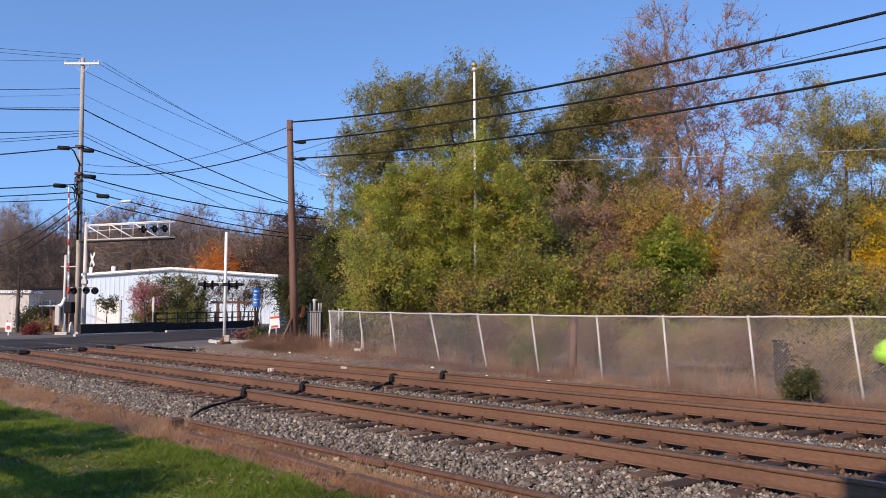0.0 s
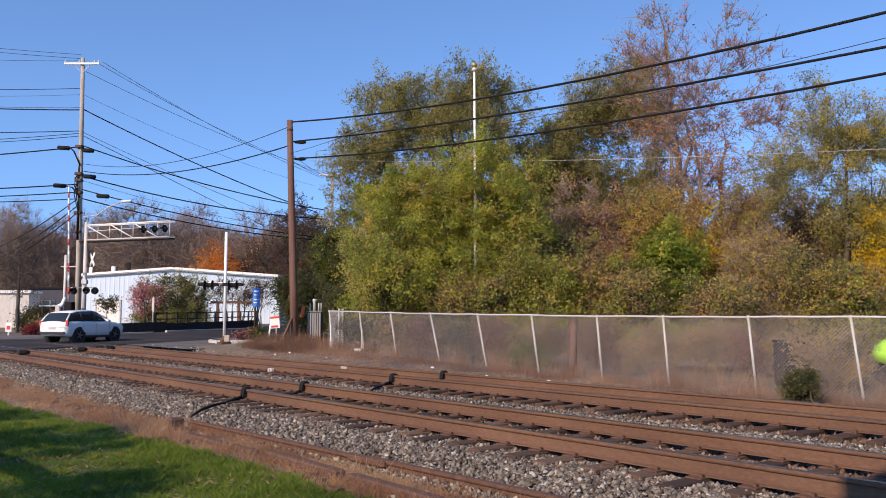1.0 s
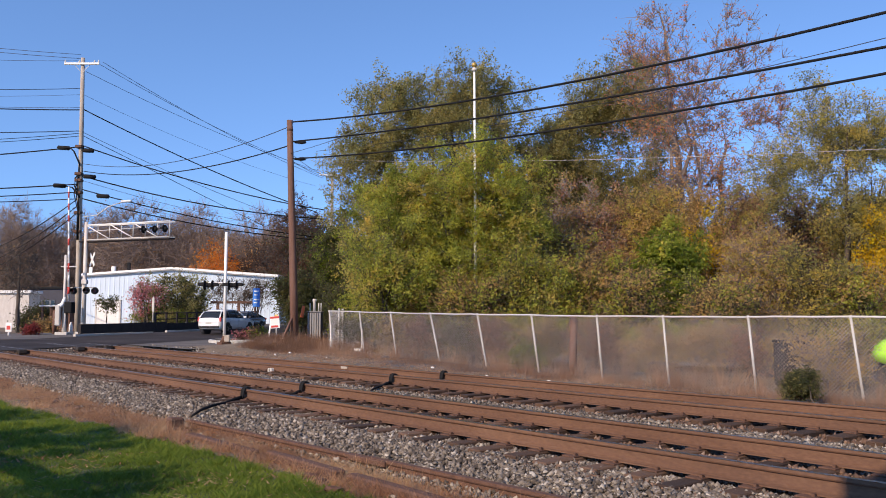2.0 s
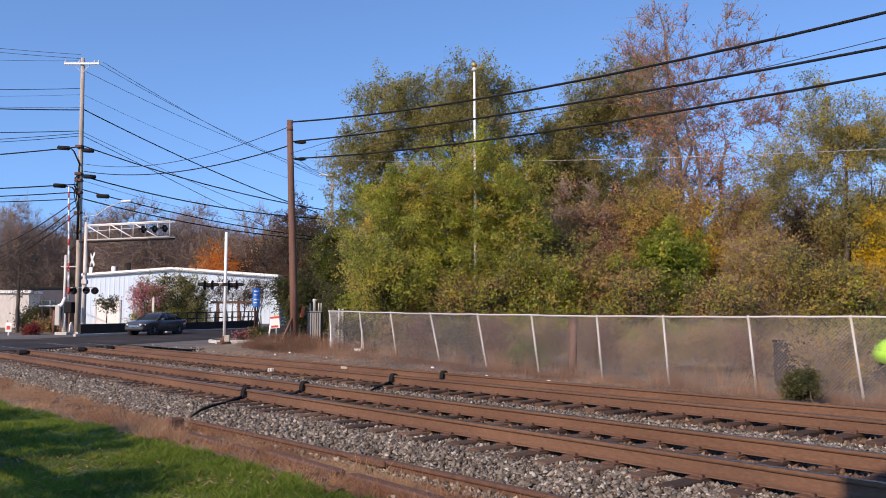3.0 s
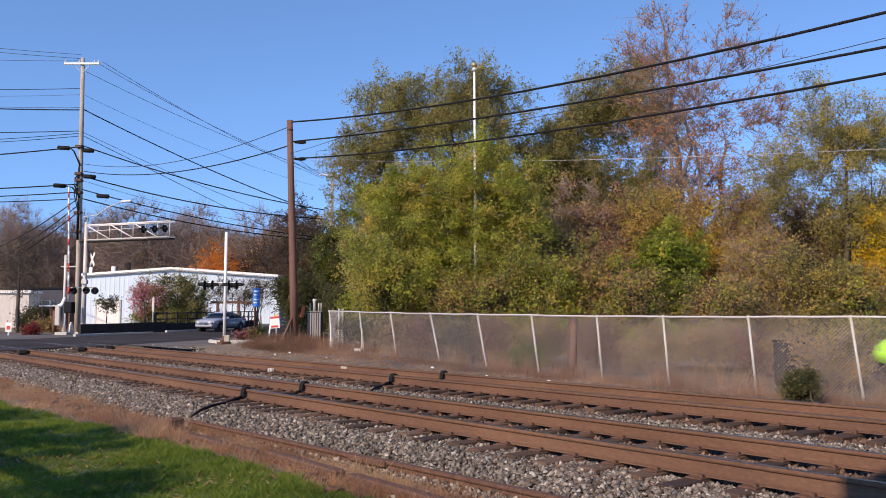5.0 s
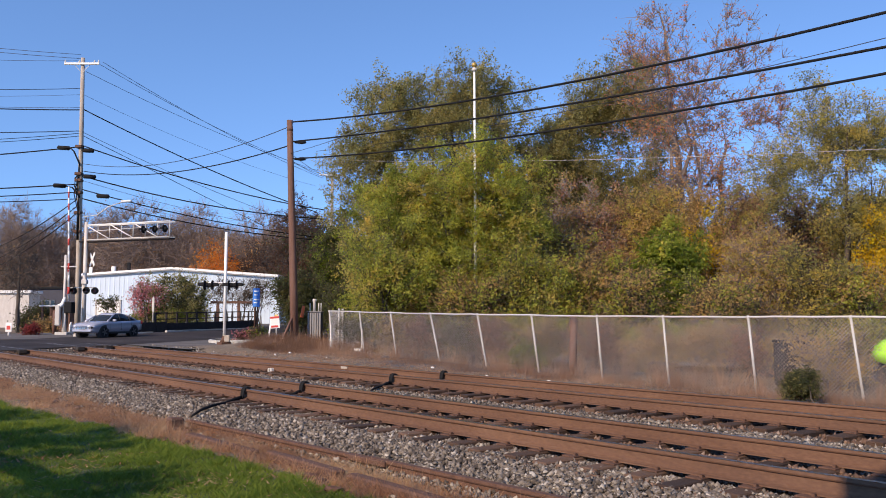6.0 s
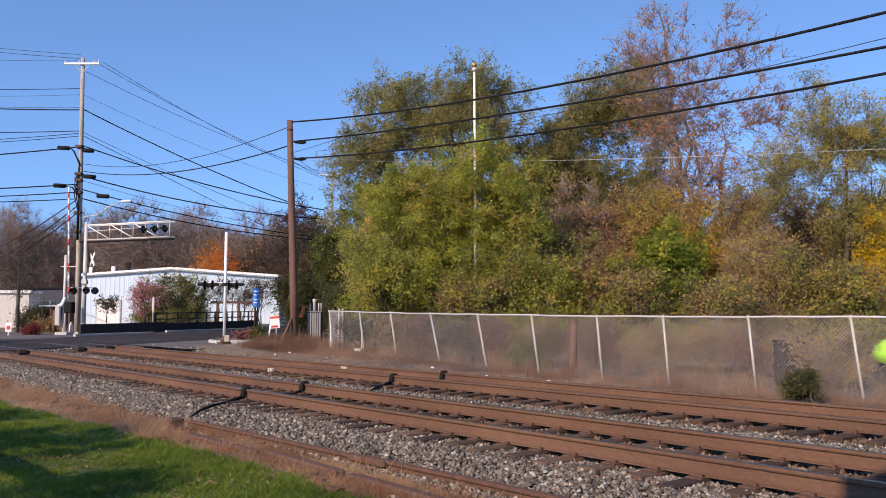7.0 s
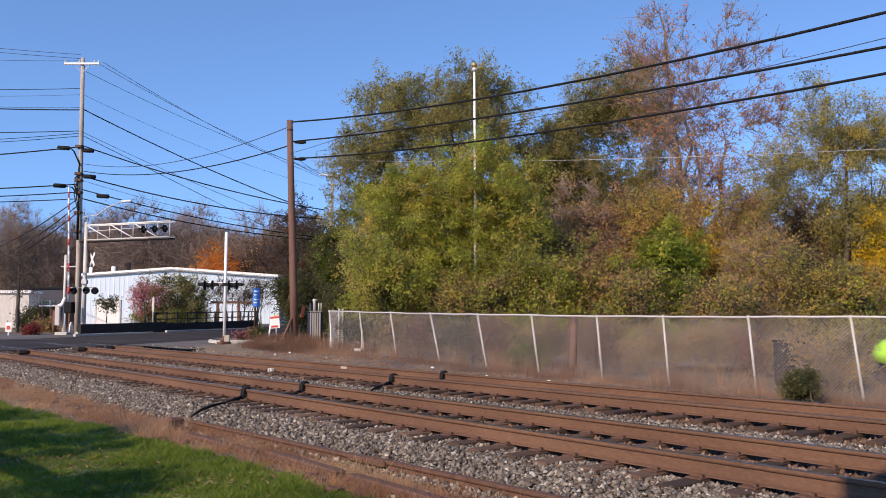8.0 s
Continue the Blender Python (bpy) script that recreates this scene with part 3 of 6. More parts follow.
ring = [(1.15 * math.cos(a), 2.6 * math.sin(a)) for a in np.linspace(0, 2 * math.pi, 29)[:-1]]
for i in range(28):
    p, q = ring[i], ring[(i + 1) % 28]
    bm = bmesh.new()
    vs = [bm.verts.new((c[0] * k, c[1] * k, z)) for z in (-0.05, 0.11) for c, k in ((p, 1), (q, 1), (q, 0.87), (p, 0.87))]
    for f in ((0, 1, 2, 3), (4, 5, 6, 7), (0, 1, 5, 4), (1, 2, 6, 5), (2, 3, 7, 6), (3, 0, 4, 7)):
        bm.faces.new([vs[k] for k in f])
    bmesh.ops.recalc_face_normals(bm, faces=bm.faces)
    part("kerb_stone", bm, M_CONCRETE, isl)
bm = bmesh.new()
bm.faces.new([bm.verts.new((x * 0.88, y * 0.88, 0.07)) for x, y in ring])
part("soil", bm, M_GROUND, isl)

for a, b, turn in ((-10.9, 42.3, 12), (-10.2, 42.9, 25)):
    solo("kerb_block", box((-0.55, -0.14, -0.05), (0.55, 0.14, 0.14), pose(*yard(a, b), 0.0, 0, 0, -39 + turn), 0.03), M_CONCRETE, "loose pale concrete kerb block beside the traffic island", "kerb", "kerb blocks")
par = thing("parapet", "dark timber parapet wall with a two-bar railing", "parapet", (*road_point(7.6, -6.5), 0.0), math.atan2(ROAD_DIR[1], ROAD_DIR[0]))
par_z = [road_z(*road_point(7.6 + 1.25 * i, -6.5)) for i in range(18)]
for i in range(17):
    part("panel", box((i * 1.25 + 0.01, 0, par_z[i] - 0.3), (i * 1.25 + 1.24, 0.22, par_z[i] + (0.72 if i < 7 else 0.62)), None, 0.01), M_DARKWALL, par)
for i in range(6, 18):
    part("post", box((i * 1.25 - 0.06, 0.05, par_z[i] + 0.55), (i * 1.25 + 0.06, 0.17, par_z[i] + 1.42), None, 0.01), M_DARKWALL, par)
for i in range(6, 17):
    for k in (0.92, 1.36):
        part("bar", tube([(i * 1.25, 0.03, par_z[i] + k), (i * 1.25 + 1.25, 0.03, par_z[i + 1] + k)], 0.04, 4), M_DARKWALL, par)

# ---- poles, cables ----


def pole_shaft(t, h, r0, r1, material, lean=(0, 0)):
    return part("shaft", tube([(lean[0] * k * h, lean[1] * k * h, k * h) for k in (-0.03, 0.25, 0.5, 0.75, 1.0)], [r0 + (r1 - r0) * k for k in (0, 0.25, 0.5, 0.75, 1)], 16), material, t)


def crossarm(t, z, half, rz, shift=(0, 0, 0), material=M_WHITE):
    a = part("crossarm", box((-half, -0.06, z - 0.07), (half, 0.06, z + 0.07), pose(0, -0.16, 0), 0.012), material, t, "pale timber crossarm")
    a.rotation_euler, a.location = (0, 0, rz), shift
    for k in (-0.95, -0.15, 0.72, 0.95):
        i = part("insulator", tube([(k * half, -0.16, z + 0.07), (k * half, -0.16, z + 0.13), (k * half, -0.16, z + 0.17), (k * half, -0.16, z + 0.26)], [0.03, 0.075, 0.05, 0.03], 8), M_GALV, a)
    for s in (-1, 1):
        part("brace", tube([(s * half * 0.45, -0.12, z - 0.05), (0, -0.1, z - 0.65)], 0.02, 5), M_GALV, a)


tp = thing("utility_pole", "tall pale weathered utility pole with crossarm beside the crossing", "utility pole", (17.0, 59.85, 0.15))
pole_shaft(tp, 19.2, 0.195, 0.13, M_POLEGREY, (-0.0105, 0.0085))
crossarm(tp, 18.75, 1.22, -VIEW, (-0.19, 0.155, 0))
for z in (12.9, 11.0, 10.55, 9.7, 8.3, 7.0):
    part("bracket", box((-0.30, -0.30, z - 0.1), (0.16, 0.16, z + 0.1), pose(-0.0105 * z, 0.0085 * z, 0, 0, 0, -39), 0.03), M_IRON, tp)
for x, z in ((-1.22, 12.76), (0.45, 12.68), (0.64, 10.86), (-1.41, 10.11), (1.61, 9.56)):
    sp = part("splice_case", tube([(x - 0.45, 0, 0), (x - 0.38, 0, 0), (x + 0.38, 0, 0), (x + 0.45, 0, 0)], [0.05, 0.15, 0.15, 0.05], 10), M_BLACK, tp, "black cable splice case")
    sp.location, sp.rotation_euler = (-0.12, 0.10, z), (0, 0.06, -VIEW)
for k in range(3):
    part("riser_cable", tube([(-0.30 + 0.05 * k, -0.2, 6.4), (-0.30 + 0.05 * k, -0.18, 8.4), (-0.55 + 0.1 * k, -0.1, 9.6 + 0.3 * k), (-0.25, 0.0, 10.8 + 0.5 * k)], 0.035, 6), M_CABLE, tp)
for pts in [[(-0.78, 0.37, 12.8), (-0.57, 0.19, 12.56), (-0.37, 0.03, 12.01), (-0.24, -0.08, 11.61)], [(-0.25, -0.07, 10.98), (-0.46, 0.1, 10.67), (-0.47, 0.11, 10.12), (-0.22, -0.1, 9.65)], [(-0.89, 0.46, 10.12), (-0.59, 0.21, 10.04), (-0.34, 0.0, 9.65), (-0.18, -0.13, 9.33)]]:
    part("riser_cable", tube(pts, 0.05, 6), M_CABLE, tp)
arm = [(-0.02, -0.65, 7.97), (0.69, -1.23, 8.09), (1.27, -1.71, 8.67), (1.98, -2.29, 8.98)]
la = part("lamp_arm", tube(arm, 0.035, 6), M_GALV, tp)
part("lamp_head", box((-0.35, -0.13, -0.06), (0.35, 0.13, 0.08), pose(2.18, -2.59, 9.01, 0, -4, -39), 0.04), M_WHITE, la)

wp = thing("utility_pole", "brown timber utility pole standing in dry weeds", "utility pole", (18.95, 33.6, 0.15))
pole_shaft(wp, 10.25, 0.19, 0.135, M_POLEBROWN, (-0.028, 0.024))
for z in (9.2, 8.42):
    part("insulator", tube([(-0.1, 0.1, z), (0.12, -0.1, z + 0.02), (0.22, -0.2, z + 0.02), (0.30, -0.27, z)], [0.03, 0.085, 0.085, 0.04], 8), M_BLACK, wp, "black cable clamp")
part("top_band", tube([(-0.27, 0.23, 9.75), (-0.275, 0.235, 9.85)], 0.15, 12), M_IRON, wp)
part("brace_stake", tube([(-0.95, -0.35, -0.1), (-0.1, 0.0, 1.25)], 0.055, 8), M_POLEBROWN, wp)

fp = thing("utility_pole", "distant utility pole with a pale crossarm", "utility pole", (*yard(-10.6, 79), 0.4))
pole_shaft(fp, 14.6, 0.2, 0.13, M_POLEGREY)
crossarm(fp, 14.4, 1.25, -VIEW + 0.3)

mp_ = thing("white_mast", "slender white steel mast with a ball finial behind the fence", "mast", (*yard(1.60, 40.8), -0.6))
part("shaft", tube([(0, 0, 0), (-0.02, 0, 8), (-0.03, 0.02, 14.36)], [0.08, 0.07, 0.05], 12), M_WHITE, mp_)
bm = bmesh.new()
bmesh.ops.create_uvsphere(bm, u_segments=14, v_segments=10, radius=0.14, matrix=pose(-0.03, 0.02, 14.48))
part("finial", bm, surface("dull_gold", [(0.3, (0.35, 0.22, 0.06)), (0.7, (0.5, 0.33, 0.1))], 4, 20, 0.4, 0.5, bump=0), mp_, "dull gold ball finial")
part("collar", tube([(-0.03, 0.02, 14.16), (-0.03, 0.02, 14.31)], 0.12, 10), M_GALV, mp_)


def wire(p, q, sag, r, material, label):
    pts = []
    for i in range(19):
        k = i / 18
        pts.append((p[0] + (q[0] - p[0]) * k, p[1] + (q[1] - p[1]) * k, p[2] + (q[2] - p[2]) * k - 4 * sag * k * (1 - k)))
    solo("overhead_cable", tube(pts, r * 1.3, 6), material, label, "cable", "overhead cables")


wire((16.67, 60.11, 19.6), (5.04, 67.08, 20.36), 0.12, 0.012, M_THINCABLE, "black power cable strung between the poles")
wire((16.67, 60.1, 19.31), (5.05, 67.07, 20.09), 0.12, 0.012, M_THINCABLE, "black power cable strung between the poles")
wire((16.68, 60.1, 19.15), (5.1, 67.03, 18.93), 0.12, 0.01, M_THINCABLE, "black power cable strung between the poles")
wire((16.73, 60.05, 17.18), (5.2, 66.96, 16.72), 0.12, 0.016, M_CABLE, "black power cable strung between the poles")
wire((16.74, 60.04, 16.74), (5.22, 66.94, 16.2), 0.12, 0.008, M_THINCABLE, "black power cable strung between the poles")
wire((16.77, 60.02, 15.66), (5.24, 66.92, 15.65), 0.12, 0.03, M_CABLE, "black power cable strung between the poles")
wire((16.77, 60.02, 15.82), (5.24, 66.92, 15.71), 0.12, 0.01, M_THINCABLE, "black power cable strung between the poles")
wire((16.81, 59.99, 14.18), (5.32, 66.85, 13.73), 0.12, 0.022, M_CABLE, "black power cable strung between the poles")
wire((16.82, 59.98, 14.02), (5.36, 66.82, 12.79), 0.12, 0.016, M_CABLE, "black power cable strung between the poles")
wire((16.82, 59.98, 13.82), (5.37, 66.81, 12.6), 0.12, 0.016, M_CABLE, "black power cable strung between the poles")
wire((16.84, 59.96, 13.07), (5.42, 66.78, 11.58), 0.12, 0.034, M_CABLE, "black power cable strung between the poles")
wire((16.91, 59.9, 10.46), (5.5, 66.71, 9.65), 0.12, 0.034, M_CABLE, "black power cable strung between the poles")
wire((16.93, 59.89, 9.91), (5.52, 66.69, 9.12), 0.12, 0.028, M_CABLE, "black power cable strung between the poles")
wire((16.94, 59.88, 9.44), (5.53, 66.68, 8.86), 0.12, 0.026, M_CABLE, "black power cable strung between the poles")
wire((16.79, 60.0, 9.44), (16.24, 90.25, 7.32), 0.5, 0.026, M_CABLE, "black power cable strung between the poles")
wire((16.8, 59.99, 8.97), (16.28, 90.21, 6.07), 0.5, 0.026, M_CABLE, "black power cable strung between the poles")
wire((16.82, 59.98, 8.5), (16.31, 90.19, 5.36), 0.5, 0.026, M_CABLE, "black power cable strung between the poles")
wire((17.87, 59.12, 19.07), (40.82, 67.42, 14.35), 0.5, 0.012, M_THINCABLE, "black power cable strung between the poles")
wire((17.69, 59.26, 18.91), (41.48, 66.88, 14.35), 0.5, 0.012, M_THINCABLE, "black power cable strung between the poles")
wire((16.97, 59.85, 18.39), (42.14, 66.34, 14.35), 0.5, 0.012, M_THINCABLE, "black power cable strung between the poles")
wire((16.86, 59.95, 15.74), (37.25, 62.59, 10.37), 0.35, 0.03, M_CABLE, "black power cable strung between the poles")
wire((16.83, 59.97, 16.78), (38.78, 65.21, 13.13), 0.5, 0.008, M_THINCABLE, "black power cable strung between the poles")
wire((16.91, 59.91, 14.1), (36.23, 60.84, 8.59), 0.3, 0.012, M_THINCABLE, "black power cable strung between the poles")
wire((16.91, 59.9, 13.86), (32.92, 63.57, 8.87), 0.0, 0.016, M_CABLE, "black power cable strung between the poles")
wire((16.93, 59.89, 13.15), (34.67, 56.94, 9.8), 0.45, 0.032, M_CABLE, "black power cable strung between the poles")
wire((16.99, 59.84, 11.01), (33.63, 55.21, 8.84), 0.5, 0.034, M_CABLE, "black power cable strung between the poles")
wire((17.01, 59.82, 10.07), (34.17, 57.36, 7.63), 0.35, 0.03, M_CABLE, "black power cable strung between the poles")
wire((17.03, 59.81, 9.44), (33.14, 55.62, 7.22), 0.4, 0.032, M_CABLE, "black power cable strung between the poles")
wire((17.0, 59.83, 10.7), (34.17, 57.36, 7.99), 0.4, 0.01, M_THINCABLE, "black power cable strung between the poles")
wire((16.98, 59.85, 11.37), (18.67, 33.85, 9.22), 0.72, 0.022, M_CABLE, "black power cable strung between the poles")
wire((16.97, 59.86, 11.88), (18.65, 33.86, 10.1), 0.85, 0.014, M_THINCABLE, "black power cable strung between the poles")
wire((18.75, 33.75, 10.32), (19.2, -20.0, 9.15), 1.7, 0.028, M_CABLE, "thick black cable running along the tracks from the brown pole")
wire((18.78, 33.72, 9.40), (19.2, -20.0, 7.0), 0.95, 0.026, M_CABLE, "thick black cable running along the tracks from the brown pole")
wire((18.80, 33.72, 8.60), (19.2, -20.0, 7.45), 1.35, 0.026, M_CABLE, "thick black cable running along the tracks from the brown pole")
wire((18.67, 33.85, 8.85), (17.72, 24.27, 8.67), 0.1, 0.008, M_THINCABLE, "black power cable strung between the poles")
wire((31.0, 52.19, 13.35), (30.02, 8.96, 11.07), 0.6, 0.012, M_THINCABLE, "black power cable strung between the poles")
wire((30.53, 52.58, 12.77), (29.85, 9.11, 6.79), 0.35, 0.007, M_GALV, "pale thin wire crossing before the trees")
wire((18.73, 33.8, 8.82), (41.57, 66.81, 14.35), 0.2, 0.01, M_THINCABLE, "black power cable strung between the poles")
wire((18.73, 33.8, 8.53), (41.57, 66.81, 14.35), 0.2, 0.01, M_THINCABLE, "black power cable strung between the poles")


# ---- crossing signals ----


def flasher(parent, x, y, z, rz, material=M_BLACK):
    """One lamp with its backplate and hood; it faces -y before it is turned."""
    bm = bmesh.new()
    add_tube(bm, [(0, 0.03, 0), (0, -0.01, 0)], 0.30, 20)
    o = part("flasher", bm, material, parent, "black round backplate with hooded lamp")
    o.location, o.rotation_euler, o.scale = (x, y, z), (0, 0, rz), (0.8, 0.8, 0.8)
    part("lens", tube([(0, -0.012, 0), (0, -0.03, 0)], 0.14, 14), M_LENS, o)
    bm = bmesh.new()
    for i in range(10):
        a0, a1 = math.pi * (-0.1 + 1.2 * i / 10), math.pi * (-0.1 + 1.2 * (i + 1) / 10)
        q = [(0.16 * math.cos(a), y0, 0.16 * math.sin(a)) for a, y0 in ((a0, -0.01), (a1, -0.01), (a1, -0.36), (a0, -0.36))]
        w = [(x0 * 1.06, y0, z0 * 1.06) for x0, y0, z0 in q]
        vs = [bm.verts.new(c) for c in q + w]
        for f in ((0, 1, 2, 3), (7, 6, 5, 4), (0, 4, 5, 1), (2, 6, 7, 3), (3, 7, 4, 0), (1, 5, 6, 2)):
            bm.faces.new([vs[k] for k in f])
    part("hood", bm, material, o)
    part("housing", tube([(0, 0.03, 0), (0, 0.22, 0), (0, 0.26, 0)], [0.15, 0.14, 0.06], 12), material, o)
    return o


ms = thing("crossing_signal", "slim white crossing signal mast with black flashing lamps", "crossing signal", (17.58, 38.0, 0.0))
part("shaft", tube([(0, 0, 0.3), (0, 0, 5.45)], 0.075, 12), M_WHITE, ms)
part("base", box((-0.26, -0.26, -0.05), (0.26, 0.26, 0.12), None, 0.02), M_IRON, ms)
part("junction_box", box((-0.10, -0.20, 0.12), (0.16, 0.0, 0.45), pose(0.1, -0.1, 0, 0, 0, -39), 0.03), M_POLEGREY, ms)
part("foot_cone", tube([(0, 0, 0.1), (0, 0, 0.4)], [0.22, 0.09], 10), M_IRON, ms)
part("lamp_arm", tube([(-0.66, 0.54, 2.98), (0.66, -0.54, 2.98)], 0.03, 8), M_WHITE, ms)
for k in (-0.62, 0.56):
    flasher(ms, k * 0.772 * 1.0, -k * 0.635, 2.86, radians(50))
    flasher(ms, k * 0.772 * 1.0 - 0.30, -k * 0.635 + 0.25, 2.86, radians(-130 + 0))

cs = thing("cantilever_signal", "galvanised cantilever crossing signal reaching over the road", "crossing signal", (17.0, 58.5, 0.2))
rot = math.atan2(-6.05, 3.4)
ax, ay = math.cos(rot), math.sin(rot)
part("mast", tube([(0, 0, -0.1), (-0.02, 0.02, 7.5)], [0.15, 0.115], 14), M_OLDSHADEWHITE, cs)
part("base", box((-0.4, -0.4, -0.1), (0.4, 0.4, 0.12), pose(0, 0, 0, 0, 0, -39), 0.02), M_CONCRETE, cs)
part("control_box", box((-0.16, -0.22, 3.3), (0.2, 0.08, 3.6), pose(0, 0, 0, 0, 0, -39), 0.03), M_GALV, cs)
tr = part("truss", tube([(0, 0, 7.28), (ax * 6.9, ay * 6.9, 7.28)], 0.05, 8), M_WHITE, cs, "white cantilever truss")
for zc, o in ((7.28, 0.5), (6.28, 0.0), (6.28, 0.5)):
    part("chord", tube([(-ay * o, ax * o, zc), (ax * 6.9 - ay * o, ay * 6.9 + ax * o, zc)], 0.045, 8), M_WHITE if zc > 7 else M_GALV, tr)
part("walkway", box((-0.6, -0.05, 6.14), (6.9, 0.55, 6.22), pose(0, 0, 0, 0, 0, math.degrees(rot)), 0.01), M_DARKWALL, tr, "dark grated walkway")
for i in range(8):
    k = 6.9 * i / 7
    part("strut", tube([(ax * k, ay * k, 6.28), (ax * k, ay * k, 7.28)], 0.028, 6), M_GALV, tr)
for i in range(0, 6, 2):
    k0, k1 = 6.9 * i / 7, 6.9 * (i + 2) / 7
    part("brace", tube([(ax * k0, ay * k0, 7.26), (ax * k1, ay * k1, 6.3)], 0.035, 6), M_WHITE, tr)
part("handrail", tube([(ax * 0.2, ay * 0.2, 6.85), (ax * 4.6, ay * 4.6, 6.95)], 0.025, 6), M_GALV, tr)
for k in (4.9, 5.8, 6.6):
    flasher(cs, ax * k - 0.1, ay * k, 6.8, radians(-150))
flasher(cs, -0.62, 0.28, 2.85, radians(-39))
flasher(cs, 0.02, -0.30, 2.88, radians(-39))
flasher(cs, 0.50, -0.55, 2.85, radians(-25))
part("lamp_arm", tube([(-0.75, 0.5, 3.08), (0.6, -0.55, 3.08)], 0.03, 8), M_GALV, cs)
for s in (-1, 1):
    cb = part("crossbuck_board", box((-0.6, -0.02, -0.11), (0.6, 0.02, 0.11), pose(0.34, -0.30, 4.95, 0, 0, -88) @ pose(0, 0, 0, 0, 45 * s, 0), 0.005), M_WHITE, cs, "white crossbuck board seen edge on")
part("track_sign", box((-0.2, -0.02, -0.2), (0.2, 0.02, 0.2), pose(0.28, -0.26, 4.25, 0, 0, -75), 0.005), M_WHITE, cs)

# crossing gate with a raised arm
cg = thing("crossing_gate", "crossing gate with raised red and white striped arm", "crossing gate", (15.76, 58.56, 0.2))
part("base", box((-0.4, -0.4, -0.1), (0.4, 0.4, 0.12), pose(0, 0, 0, 0, 0, -39), 0.03), M_CONCRETE, cg)
part("pedestal", tube([(0.05, 0, 0.1), (0.05, 0, 0.75), (0.05, 0, 1.4)], [0.16, 0.11, 0.11], 10), M_GALV, cg)
part("post", tube([(0, 0, 0.2), (0, 0, 5.2)], 0.09, 10), M_OLDSHADEWHITE, cg)
part("mechanism", box((0.10, -0.3, 1.35), (0.62, 0.3, 2.1), pose(0, 0, 0, 0, 0, -39), 0.05), M_BLACK, cg, "black gate mechanism housing")
part("counterweight", box((-0.46, -0.34, 0.55), (-0.12, -0.1, 1.9), pose(0, 0, 0, 0, 0, -39), 0.05), M_CONCRETE, cg, "white counterweight plate")
part("counterweight_arm", tube([(-0.35, 0.05, 1.75), (-0.12, -0.1, 1.95), (0.0, -0.15, 2.4)], [0.17, 0.15, 0.10], 8), M_WHITE, cg)
ga = part("gate_arm", tube([(0.22, -0.18, 2.2), (0.02, 0.0, 9.8)], [0.075, 0.045], 8), M_WHITE, cg, "slim raised gate arm with stripes")
for i in range(9):
    k0, k1 = 0.06 + i * 0.105, 0.06 + i * 0.105 + 0.055
    c = [(0.22 - 0.2 * k, -0.18 + 0.18 * k, 2.2 + 7.6 * k) for k in (k0, k1)]
    part("stripe", tube(c, [0.078 - 0.03 * k0, 0.078 - 0.03 * k1], 8), M_RED if i % 2 == 0 or i > 5 else M_WHITE, ga)
part("wire_bracket", box((-0.3, -0.04, 4.40), (0.75, 0.04, 4.47), pose(0, 0, 0, 0, 0, -39), 0.01), M_GALV, cg)
for k in (2.6, 4.1, 6.2):
    part("arm_lamp", box((0.08, -0.26, k), (0.17, -0.17, k + 0.12), None, 0.02), M_RED, ga)
sb = solo("signal_post", tube([(*yard(-26.25, 56.5), 0.0), (*yard(-26.25, 56.5), 1.75)], 0.11, 10), M_POLEBROWN, "short brown weathered post beside the crossing gate", "post")
wp2 = solo("marker_post", tube([(*yard(-24.9, 56.0), 0.0), (*yard(-24.9, 56.0), 0.75), (*yard(-24.9, 56.0), 0.95)], [0.14, 0.12, 0.05], 8), M_WHITE, "short white marker post by the kerb", "post")

# small signs
st = thing("street_sign", "blank grey back of a tall narrow road sign", "road sign", (*yard(-21.85, 63), 0.25), -VIEW)
part("post", tube([(0, 0, 0), (0, 0, 2.6)], 0.04, 6), M_GALV, st)
part("panel", box((-0.09, -0.04, 1.45), (0.09, 0.0, 2.5), None, 0.01), M_GALV, st)
bs = thing("blue_sign", "tall blue roadside sign on two posts", "sign", (*yard(-15.65, 70), 0.4), -VIEW)
for k in (-0.12, 0.12):
    part("post", box((k - 0.06, 0, 0), (k + 0.06, 0.12, 1.9), None, 0.01), M_IRON, bs)
part("panel", box((-0.30, -0.05, 1.75), (0.30, 0.02, 3.3), None, 0.02), M_BLUE, bs)
for i, k in enumerate((3.0, 2.7, 2.3, 2.05)):
    part("lettering_bar", box((-0.2, -0.062, k), (0.2 - 0.1 * (i % 2), -0.05, k + 0.10)), M_WHITE, bs)
lf = thing("pergola_frame", "small open timber frame in front of the white building", "frame", (*yard(-18.5, 72), 0.35), -VIEW)
for k in (-0.9, 0.9):
    part("post", box((k - 0.11, -0.1, 0), (k + 0.11, 0.1, 2.25), None, 0.01), M_POLEBROWN, lf)
part("beam", box((-1.5, -0.12, 2.1), (2.6, 0.12, 2.3), None, 0.01), M_POLEBROWN, lf)
ys = thing("yard_sign", "white and red yard sign on a leaning white stake", "sign", (*yard(-8.2, 41), 0.15), -VIEW)
part("stake", tube([(-0.35, 0, -0.1), (-0.22, 0, 1.05)], 0.045, 6), M_WHITE, ys)
pn = part("panel", box((-0.18, -0.03, 0.62), (0.28, 0.0, 1.22), pose(0, 0, 0, 0, -5, 0), 0.01), M_WHITE, ys)
part("red_band", box((-0.17, -0.04, 1.10), (0.27, -0.031, 1.2), pose(0, 0, 0, 0, -5, 0)), M_RED, pn)
